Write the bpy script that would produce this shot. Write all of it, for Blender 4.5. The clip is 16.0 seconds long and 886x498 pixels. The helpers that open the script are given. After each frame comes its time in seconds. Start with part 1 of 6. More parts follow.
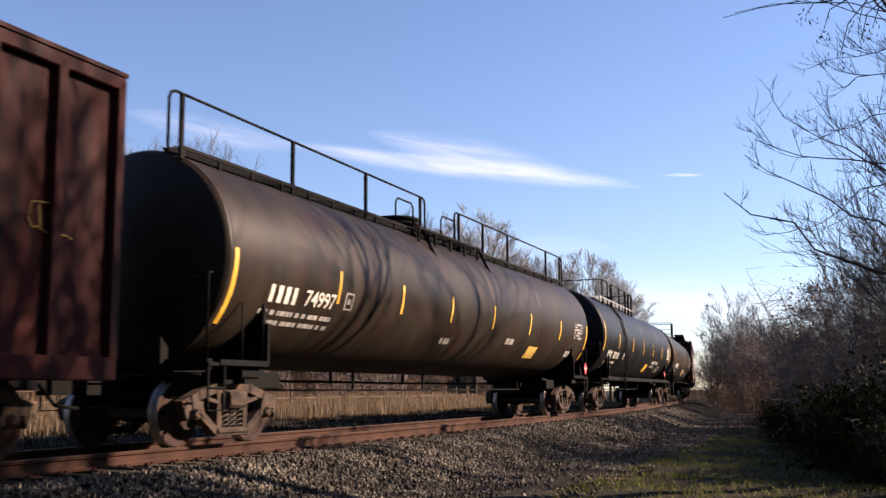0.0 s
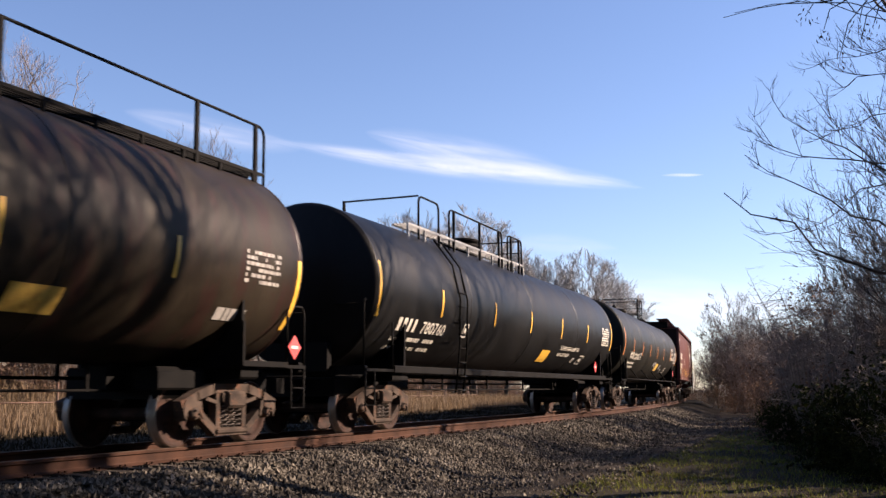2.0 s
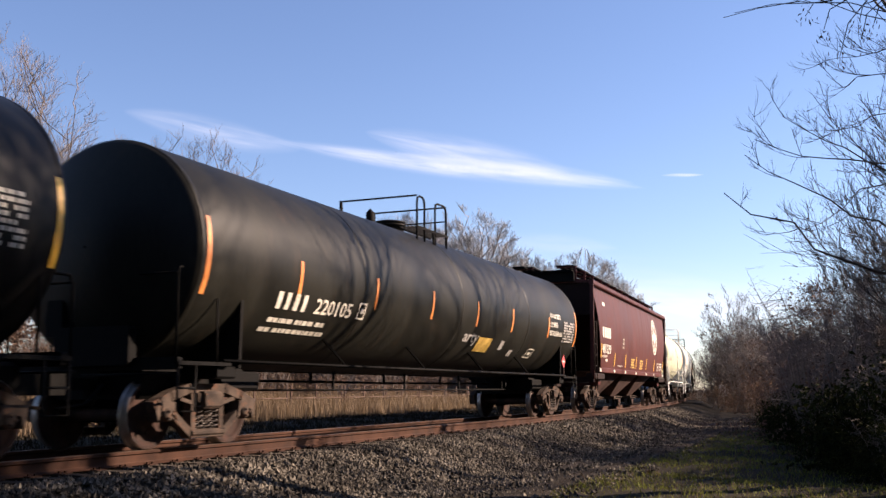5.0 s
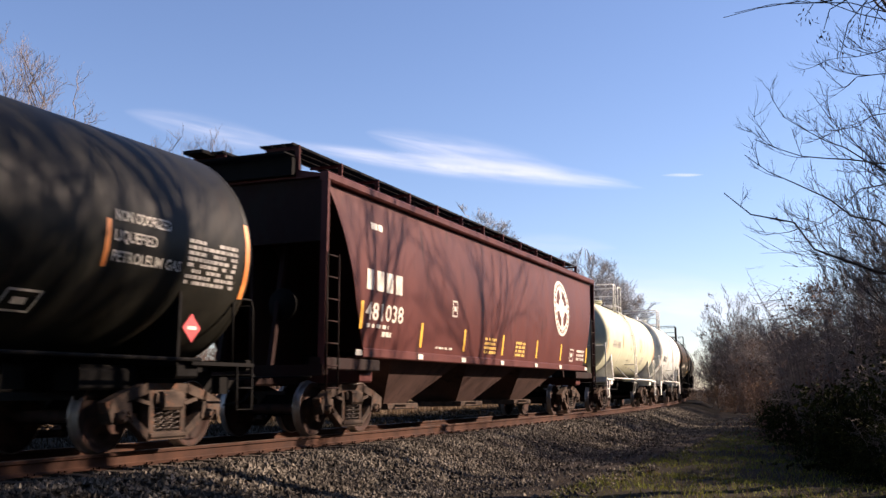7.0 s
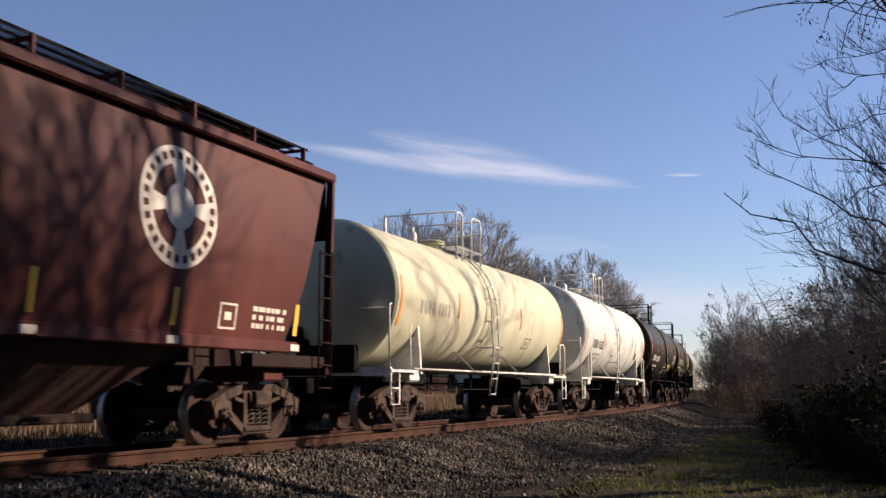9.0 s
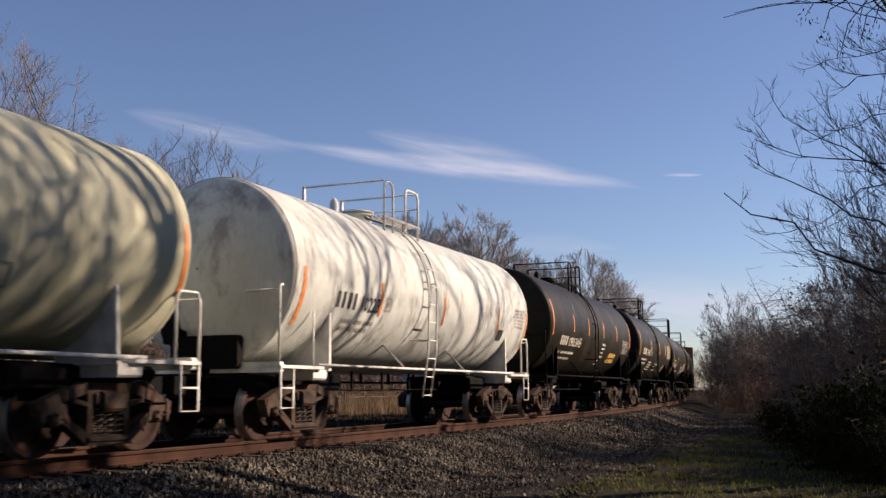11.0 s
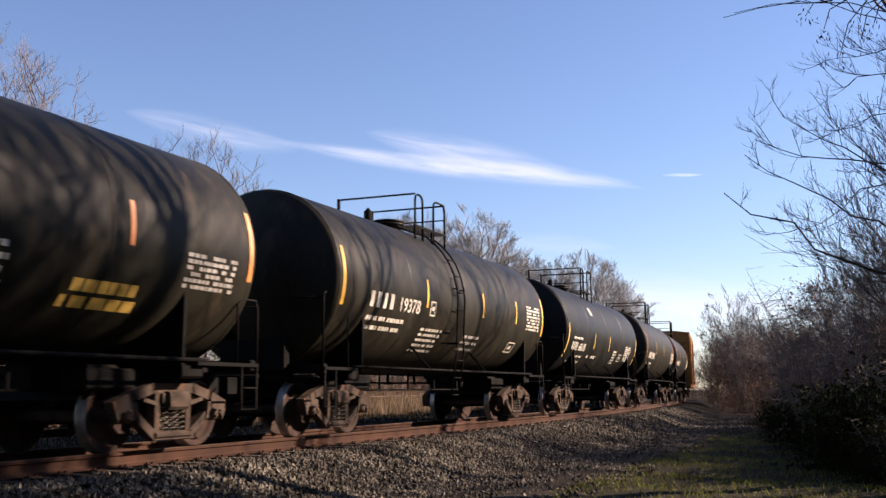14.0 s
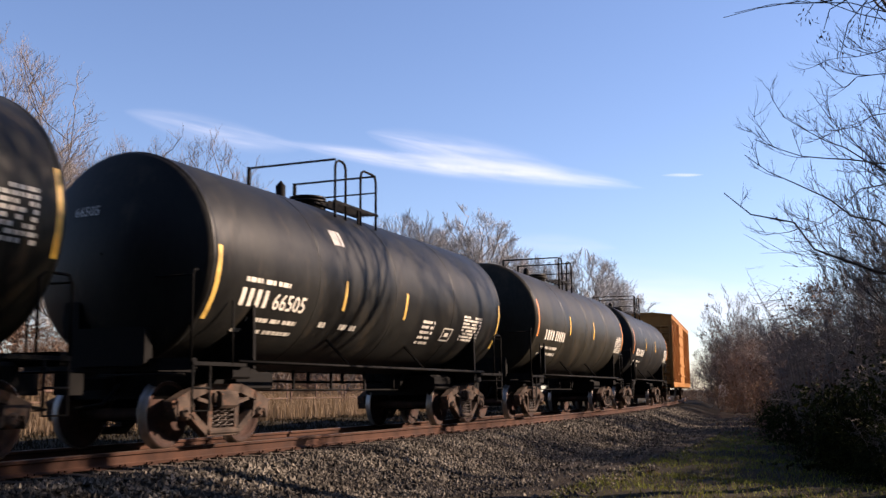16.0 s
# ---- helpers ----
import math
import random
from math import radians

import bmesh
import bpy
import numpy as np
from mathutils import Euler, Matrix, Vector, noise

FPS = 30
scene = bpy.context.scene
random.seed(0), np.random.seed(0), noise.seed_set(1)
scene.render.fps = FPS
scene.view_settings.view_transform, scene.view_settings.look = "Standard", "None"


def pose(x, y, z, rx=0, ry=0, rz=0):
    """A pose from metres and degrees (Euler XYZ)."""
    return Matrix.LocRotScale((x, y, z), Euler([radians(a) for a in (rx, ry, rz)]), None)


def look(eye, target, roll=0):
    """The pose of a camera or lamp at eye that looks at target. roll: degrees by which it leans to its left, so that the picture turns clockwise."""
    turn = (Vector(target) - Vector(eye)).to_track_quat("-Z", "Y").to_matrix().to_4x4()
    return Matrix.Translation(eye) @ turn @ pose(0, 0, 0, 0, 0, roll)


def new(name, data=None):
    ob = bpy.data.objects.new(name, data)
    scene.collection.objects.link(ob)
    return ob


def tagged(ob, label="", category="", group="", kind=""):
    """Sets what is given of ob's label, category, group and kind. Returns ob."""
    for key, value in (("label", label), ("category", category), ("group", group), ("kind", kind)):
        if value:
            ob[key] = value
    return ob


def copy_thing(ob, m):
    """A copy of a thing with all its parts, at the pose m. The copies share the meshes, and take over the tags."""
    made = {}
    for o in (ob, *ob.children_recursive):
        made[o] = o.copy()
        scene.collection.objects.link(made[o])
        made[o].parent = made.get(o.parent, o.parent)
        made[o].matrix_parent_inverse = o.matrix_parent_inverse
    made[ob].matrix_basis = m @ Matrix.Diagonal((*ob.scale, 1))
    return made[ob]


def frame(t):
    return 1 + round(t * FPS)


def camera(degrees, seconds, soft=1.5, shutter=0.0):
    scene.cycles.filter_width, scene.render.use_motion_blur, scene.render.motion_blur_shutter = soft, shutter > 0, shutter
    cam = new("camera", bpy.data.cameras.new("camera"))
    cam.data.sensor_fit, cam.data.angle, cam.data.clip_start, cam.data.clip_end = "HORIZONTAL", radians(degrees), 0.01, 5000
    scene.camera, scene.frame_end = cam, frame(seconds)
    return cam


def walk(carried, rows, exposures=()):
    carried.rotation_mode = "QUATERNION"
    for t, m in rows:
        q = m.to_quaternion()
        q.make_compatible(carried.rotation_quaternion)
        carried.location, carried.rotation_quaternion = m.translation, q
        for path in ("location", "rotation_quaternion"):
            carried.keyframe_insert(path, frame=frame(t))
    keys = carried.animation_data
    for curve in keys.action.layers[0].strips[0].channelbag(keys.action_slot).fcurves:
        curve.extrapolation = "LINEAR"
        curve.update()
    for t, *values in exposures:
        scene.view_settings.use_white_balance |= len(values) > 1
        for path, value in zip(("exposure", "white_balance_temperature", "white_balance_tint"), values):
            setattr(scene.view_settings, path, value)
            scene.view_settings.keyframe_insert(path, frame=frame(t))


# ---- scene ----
cam = camera(47.3, 16.0, soft=1.45, shutter=0.2)
EYE = (0.0, 0.0, 0.72)
CAM_POSE = pose(*EYE, 90 + 8.05, 0, 0) @ pose(0, 0, 0, 0, 0, -0.49)
walk(cam, [(0.0, CAM_POSE), (16.0, CAM_POSE)],
     exposures=[(t, e, 6400, 26) for t, e in ((0.0, 1.62), (4.0, 1.60), (6.5, 1.56), (7.5, 1.48), (8.0, 1.42), (8.5, 1.25), (9.0, 1.03), (9.5, 0.87), (11.5, 0.86), (12.0, 0.95), (12.5, 1.26), (13.0, 1.45), (14.0, 1.53), (16.0, 1.58))])

# ---------------------------------------------------------------- light
SUN_AZ, SUN_EL = radians(77), radians(26)
world = bpy.data.worlds.new("sky")
scene.world = world
world.use_nodes = True
wn, wl = world.node_tree.nodes, world.node_tree.links
wn.clear()
sky = wn.new("ShaderNodeTexSky")
sky.sky_type = "NISHITA"
sky.sun_disc = False
sky.sun_elevation, sky.sun_rotation = SUN_EL, SUN_AZ
sky.altitude, sky.air_density, sky.dust_density, sky.ozone_density = 100, 1.0, 0.2, 3.2
bg = wn.new("ShaderNodeBackground")
bg.inputs["Strength"].default_value = 0.06
wo = wn.new("ShaderNodeOutputWorld")
wl.new(sky.outputs[0], bg.inputs["Color"])
wl.new(bg.outputs[0], wo.inputs["Surface"])

sun_data = bpy.data.lights.new("sun", "SUN")
sun_data.energy, sun_data.angle, sun_data.color = 5.0, radians(0.6), (1.0, 0.83, 0.60)
sun_dir = Vector((math.sin(SUN_AZ) * math.cos(SUN_EL), math.cos(SUN_AZ) * math.cos(SUN_EL), math.sin(SUN_EL)))
sun = new("sun", sun_data)
sun.matrix_world = look((0, 0, 40), Vector((0, 0, 40)) - sun_dir)

# ---------------------------------------------------------------- the track's line
SPEED = 8.99


def heading(u):
    w = np.clip(u, -3, 60) / 100
    return 0.3956 + 0.0891 * w - 1.0817 * w ** 2 + 1.02 * w ** 3 - 0.0016 * np.maximum(0, np.asarray(u) - 60)


U_STEP = 0.1
U = np.arange(-220, 300, U_STEP)
TH = heading(U)
XS = np.concatenate([[0], np.cumsum((np.sin(TH[1:]) + np.sin(TH[:-1])) / 2 * U_STEP)])
YS = np.concatenate([[0], np.cumsum((np.cos(TH[1:]) + np.cos(TH[:-1])) / 2 * U_STEP)])
ZERO = int(np.argmin(abs(U)))
XS, YS = XS - XS[ZERO] - 6.275, YS - YS[ZERO] + 10.0


def on_track(u, side=0.0, z=0.0):
    """World place at u metres along the track, side metres from its centre towards the camera."""
    th = np.interp(u, U, TH)
    return Vector((np.interp(u, U, XS) + side * math.cos(th), np.interp(u, U, YS) - side * math.sin(th), z))


def lateral(x, y):
    """Signed distance from the track's centre, positive on the camera's side."""
    sub = slice(0, None, 10)
    p = np.stack([XS[sub], YS[sub]], 1)
    x, y = np.asarray(x, float).ravel(), np.asarray(y, float).ravel()
    out = np.empty(len(x))
    for a in range(0, len(x), 4000):
        dx, dy = x[a:a + 4000, None] - p[None, :, 0], y[a:a + 4000, None] - p[None, :, 1]
        i = np.argmin(dx * dx + dy * dy, 1)
        k, th = np.arange(len(i)), TH[sub][i]
        out[a:a + 4000] = dx[k, i] * np.cos(th) - dy[k, i] * np.sin(th)
    return out


def ground_height(x, y):
    l = lateral(x, y)
    base = np.interp(l, [-120, -60, -36, -27, -21, -16, -12, -7, -3.2, -2.4, -1.4, 4, 60, 400], [3.0, 2.4, 2.0, 1.1, 0.15, -0.12, -0.24, -0.3, -0.36, -0.5, -0.78, -0.78, -0.75, 0.0])
    x, y = np.asarray(x, float).ravel(), np.asarray(y, float).ravel()
    bump = 0.05 * np.sin(x * 0.9 + 1.3 * np.sin(y * 0.35)) * np.cos(y * 0.7) + 0.03 * np.sin(x * 2.3 + y * 1.7)
    return base + bump * np.where(abs(l) < 5.6, 0.25, 1.0)


# ---------------------------------------------------------------- materials
def ramp(nt, fac, stops):
    n = nt.nodes.new("ShaderNodeValToRGB")
    el = n.color_ramp.elements
    while len(el) < len(stops):
        el.new(0.5)
    for e, (p, c) in zip(el, stops):
        e.position, e.color = p, (*c, 1)
    nt.links.new(fac, n.inputs[0])
    return n.outputs[0]


def material(name, base, dark=None, rough=0.6, metal=0.0, scale=3.0, fine=60.0, bump=0.1, bump_scale=None,
             stretch=(1, 1, 1), amount=0.6, rust=None, rust_at=0.62, per_object=0.0, per_island=0.0, translucent=0.0, spec=0.5):
    """Two scales of procedural variation between base and dark, with patches of rust or dirt."""
    m = bpy.data.materials.new(name)
    m.use_nodes = True
    nt = m.node_tree
    n, l = nt.nodes, nt.links
    b = n["Principled BSDF"]
    dark = dark or tuple(c * 0.55 for c in base)
    tc = n.new("ShaderNodeTexCoord")
    mp = n.new("ShaderNodeMapping")
    mp.inputs["Scale"].default_value = stretch
    l.new(tc.outputs["Object"], mp.inputs["Vector"])
    big = n.new("ShaderNodeTexNoise")
    big.inputs["Scale"].default_value, big.inputs["Detail"].default_value = scale, 6
    small = n.new("ShaderNodeTexNoise")
    small.inputs["Scale"].default_value, small.inputs["Detail"].default_value = fine, 4
    l.new(mp.outputs[0], big.inputs["Vector"])
    l.new(mp.outputs[0], small.inputs["Vector"])
    mix = n.new("ShaderNodeMath")
    mix.operation = "MULTIPLY_ADD"
    l.new(small.outputs["Fac"], mix.inputs[0])
    mix.inputs[1].default_value = 0.35
    l.new(big.outputs["Fac"], mix.inputs[2])
    lo, hi = 0.67 - 0.25 * amount - 0.05, 0.67 + 0.25 * amount
    col = ramp(nt, mix.outputs[0], [(max(0, lo), dark), (min(1, hi), base)])
    if rust:
        r = n.new("ShaderNodeTexNoise")
        r.inputs["Scale"].default_value, r.inputs["Detail"].default_value, r.inputs["Roughness"].default_value = scale * 1.7, 9, 0.7
        l.new(mp.outputs[0], r.inputs["Vector"])
        mask = ramp(nt, r.outputs["Fac"], [(rust_at - 0.06, (0, 0, 0)), (rust_at + 0.06, (1, 1, 1))])
        mx = n.new("ShaderNodeMix")
        mx.data_type = "RGBA"
        l.new(mask, mx.inputs[0])
        l.new(col, mx.inputs[6])
        mx.inputs[7].default_value = (*rust, 1)
        col = mx.outputs[2]
    if per_object or per_island:
        src = n.new("ShaderNodeObjectInfo").outputs["Random"] if per_object else n.new("ShaderNodeNewGeometry").outputs["Random Per Island"]
        k = per_object or per_island
        mr = n.new("ShaderNodeMapRange")
        mr.inputs[3].default_value, mr.inputs[4].default_value = 1 - k, 1 + k
        l.new(src, mr.inputs[0])
        hs = n.new("ShaderNodeHueSaturation")
        l.new(mr.outputs[0], hs.inputs["Value"])
        l.new(col, hs.inputs["Color"])
        col = hs.outputs[0]
    l.new(col, b.inputs["Base Color"])
    b.inputs["Metallic"].default_value = metal
    b.inputs["Specular IOR Level"].default_value = spec
    rr = n.new("ShaderNodeMapRange")
    rr.inputs[3].default_value, rr.inputs[4].default_value = max(0.05, rough - 0.12), min(1, rough + 0.15)
    l.new(big.outputs["Fac"], rr.inputs[0])
    l.new(rr.outputs[0], b.inputs["Roughness"])
    if bump:
        src = small
        if bump_scale:
            src = n.new("ShaderNodeTexNoise")
            src.inputs["Scale"].default_value, src.inputs["Detail"].default_value = bump_scale, 5
            l.new(mp.outputs[0], src.inputs["Vector"])
        bp = n.new("ShaderNodeBump")
        bp.inputs["Strength"].default_value, bp.inputs["Distance"].default_value = min(1, bump * 3), 0.01 + bump * 0.05
        l.new(src.outputs["Fac"], bp.inputs["Height"])
        l.new(bp.outputs[0], b.inputs["Normal"])
    if translucent:
        tr = n.new("ShaderNodeBsdfTranslucent")
        l.new(col, tr.inputs["Color"])
        ms = n.new("ShaderNodeMixShader")
        ms.inputs[0].default_value = translucent
        l.new(b.outputs[0], ms.inputs[1])
        l.new(tr.outputs[0], ms.inputs[2])
        l.new(ms.outputs[0], n["Material Output"].inputs["Surface"])
    return m


M_STEEL_DARK = material("black_grimy_steel", (0.005831, 0.005415, 0.004998), (0.002499, 0.002499, 0.002499), rough=0.7, spec=0.06, scale=2.5, fine=40, bump=0.03, rust=(0.01249, 0.007497, 0.004998), rust_at=0.66)
M_BOGIE = material("dusty_cast_steel", (0.06958, 0.05162, 0.0404), (0.0202, 0.01571, 0.01347), rough=0.85, spec=0.08, scale=4, fine=50, bump=0.06, rust=(0.1011, 0.0505, 0.03143), rust_at=0.6)
M_WHEEL = material("rusty_wheel_steel", (0.04624, 0.02448, 0.0185), (0.0136, 0.009792, 0.00816), rough=0.75, spec=0.1, scale=5, fine=50, bump=0.04)
M_TREAD = material("polished_wheel_tread", (0.30, 0.27, 0.24), (0.18, 0.16, 0.14), rough=0.42, metal=0.8, scale=8, bump=0.01)
M_SPRING = material("spring_steel", (0.084, 0.066, 0.054), rough=0.7, scale=8, bump=0.04)
M_RAIL_SIDE = material("rusted_rail_steel", (0.05507, 0.02528, 0.01509), (0.02446, 0.01142, 0.007336), spec=0.12, rough=0.8, scale=2.2, fine=70, bump=0.05)
M_RAIL_TOP = material("polished_rail_head", (0.1127, 0.07371, 0.05202), (0.07371, 0.04335, 0.03034), rough=0.45, metal=0.6, scale=3, bump=0.01)
M_TIE = material("weathered_tie_timber", (0.063, 0.05119, 0.04134), (0.02363, 0.0189, 0.01575), spec=0.08, rough=0.9, scale=3, fine=45, stretch=(1, 6, 6), bump=0.12, per_object=0.3)
M_STONE = material("limestone_ballast", (0.1064, 0.09345, 0.07527), (0.02596, 0.02232, 0.01869), spec=0.08, rough=0.9, scale=1.2, fine=25, bump=0.05, per_island=0.75)
# Far darker than the loose stones: shade among them is put into the colour.
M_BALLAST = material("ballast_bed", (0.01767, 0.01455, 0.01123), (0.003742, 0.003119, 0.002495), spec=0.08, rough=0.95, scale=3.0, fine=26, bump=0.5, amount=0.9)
M_DIRT = material("gravelly_lane_dirt", (0.04367, 0.03545, 0.02698), (0.008993, 0.007191, 0.005652), spec=0.06, rough=0.95, scale=1.1, fine=16, bump=0.6, amount=0.55)
M_GROUND = material("dry_meadow_soil", (0.02859, 0.02287, 0.01243), (0.01119, 0.009945, 0.00547), spec=0.08, rough=0.95, scale=0.5, fine=9, bump=0.4)
M_LAWN = material("short_green_grass", (0.1878, 0.1981, 0.0365), (0.06778, 0.08081, 0.01564), rough=0.7, scale=0.5, fine=6, bump=0, per_island=0.5, translucent=0.3, spec=0.15)
M_DRYGRASS = material("tall_dry_grass", (0.1875, 0.1299, 0.07213), (0.101, 0.06492, 0.03427), rough=0.8, scale=0.4, fine=5, bump=0, per_island=0.4, translucent=0.3)
M_BARK = material("grey_bark", (0.11, 0.088, 0.07), (0.045, 0.036, 0.03), rough=0.9, scale=2, fine=30, stretch=(1, 1, 0.3), bump=0.15)
M_TWIG = material("brown_twigs", (0.065, 0.05, 0.04), (0.028, 0.021, 0.018), rough=0.85, spec=0.2, scale=1, fine=8, bump=0, per_island=0.3)
# Much paler than the near twigs: distance haze is put into the colour.
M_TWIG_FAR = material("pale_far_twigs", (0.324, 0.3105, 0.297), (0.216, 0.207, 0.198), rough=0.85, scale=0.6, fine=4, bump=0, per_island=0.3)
M_LEAF = material("olive_leaves", (0.0215, 0.0258, 0.006451), (0.007882, 0.009674, 0.003584), rough=0.8, scale=1.5, fine=8, bump=0, per_island=0.6, translucent=0.12, spec=0.05)
M_DEADLEAF = material("withered_brown_leaves", (0.1558, 0.1025, 0.07216), (0.0738, 0.04756, 0.03444), rough=0.8, scale=1.5, fine=8, bump=0, per_island=0.5, translucent=0.3, spec=0.2)
M_BRUSH = material("tan_grey_brushwood", (0.1913, 0.1615, 0.1403), (0.0935, 0.0782, 0.068), rough=0.85, scale=1, fine=8, bump=0, per_island=0.35, spec=0.2)
# Coloured dark to stand for the train's shadow beyond the far rail.
M_WEED = material("matted_dark_weeds", (0.02525, 0.01882, 0.01033), (0.01033, 0.0078, 0.00459), rough=0.9, scale=0.6, fine=6, bump=0, per_island=0.4, spec=0.1)
M_YELLOW = material("yellow_reflective_strip", (0.7225, 0.425, 0.0425), (0.527, 0.2805, 0.0255), rough=0.45, scale=6, bump=0.01)
M_ORANGE = material("orange_reflective_strip", (0.663, 0.238, 0.051), (0.425, 0.136, 0.0255), rough=0.45, scale=6, bump=0.01)
M_WHITE_INK = material("white_stencil_paint", (0.6, 0.57, 0.48), (0.42, 0.39, 0.33), rough=0.6, scale=9, bump=0.01)
M_BLACK_INK = material("black_stencil_paint", (0.04, 0.04, 0.04), rough=0.6, scale=9, bump=0.01)
M_GREY_INK = material("faded_grey_lettering", (0.336, 0.32, 0.288), (0.224, 0.208, 0.192), rough=0.7, scale=9, bump=0.01)
M_RED = material("red_placard", (0.62, 0.05, 0.05), rough=0.5, scale=9, bump=0.01)
M_YELLOW_INK = material("yellow_stencil_paint", (0.6, 0.39, 0.075), (0.4125, 0.255, 0.045), rough=0.6, scale=9, bump=0.01)
M_GALV = material("galvanised_grating", (0.231, 0.231, 0.2255), (0.1375, 0.1375, 0.132), rough=0.5, metal=0.6, scale=6, bump=0.03)
M_FENCE = material("rusted_pipe", (0.10, 0.05, 0.03), (0.045, 0.025, 0.018), rough=0.8, scale=4, bump=0.05)


def tank_paint(name, base, dark, rust=(0.09, 0.06, 0.04), rust_at=0.66, rough=0.45):
    """Sprayed steel shell with vertical streaks of grime."""
    return material(name, base, dark, rough=rough, scale=0.9, fine=14, stretch=(1.6, 1, 0.45), bump=0.012, bump_scale=30, rust=rust, rust_at=rust_at, amount=0.8, spec=0.10)


M_TANK_BROWN = tank_paint("brown_oily_tank_paint", (0.02708, 0.02122, 0.01399), (0.009937, 0.007223, 0.005417), rust=(0.02483, 0.01263, 0.009937), rust_at=0.57)
M_TANK_BLACK = tank_paint("black_tank_paint", (0.008611, 0.008611, 0.008611), (0.003825, 0.003825, 0.003825), rust=(0.01435, 0.01339, 0.01243), rough=0.42)
M_TANK_OLIVE = tank_paint("dark_olive_tank_paint", (0.01601, 0.0155, 0.01188), (0.005166, 0.005166, 0.004133), rust=(0.01938, 0.01498, 0.01033), rust_at=0.62)
M_TANK_CREAM = tank_paint("cream_tank_paint", (0.4988, 0.5053, 0.3709), (0.3838, 0.3838, 0.2623), rust=(0.2686, 0.243, 0.179), rust_at=0.66, rough=0.5)
M_TANK_WHITE = tank_paint("white_tank_paint", (0.5704, 0.6072, 0.5612), (0.3864, 0.4094, 0.3772), rust=(0.276, 0.2714, 0.2484), rust_at=0.58, rough=0.5)
M_TANK_CHAR = tank_paint("charcoal_tank_paint", (0.02486, 0.02296, 0.01626), (0.006217, 0.005738, 0.004304), rust=(0.03443, 0.02678, 0.01721), rust_at=0.6)
M_TANK_NAVY = tank_paint("blue_black_tank_paint", (0.01446, 0.01446, 0.01264), (0.004516, 0.004516, 0.004516), rust=(0.02484, 0.02077, 0.01536), rust_at=0.61)
M_HOPPER = tank_paint("oxide_red_paint", (0.08397, 0.0269, 0.0223), (0.05379, 0.01706, 0.01443), rust=(0.03359, 0.01176, 0.009405), rust_at=0.64, rough=0.5)
M_BOX_RED = tank_paint("weathered_boxcar_red", (0.05355, 0.01071, 0.007854), (0.02142, 0.004998, 0.003927), rust=(0.01963, 0.008568, 0.00714), rust_at=0.56, rough=0.6)
M_BOX_ORANGE = tank_paint("orange_ochre_paint", (0.289, 0.1329, 0.03468), (0.2081, 0.0867, 0.02312), rough=0.6)
# Much darker oxide red for the end parts and corner ladders.
M_HOPPER_DARK = tank_paint("grimy_oxide_red", (0.021, 0.0084, 0.00672), (0.00896, 0.00448, 0.00364), rust=(0.014, 0.0098, 0.00784), rust_at=0.55, rough=0.7)
M_BAY = tank_paint("dusty_bay_paint", (0.085, 0.05, 0.042), (0.045, 0.027, 0.022), rust=(0.035, 0.022, 0.018), rust_at=0.6, rough=0.8)
M_WHITE_STEEL = material("white_painted_steel", (0.72, 0.72, 0.66), (0.5, 0.49, 0.44), rough=0.5, scale=4, bump=0.02, rust=(0.25, 0.2, 0.15), rust_at=0.68)


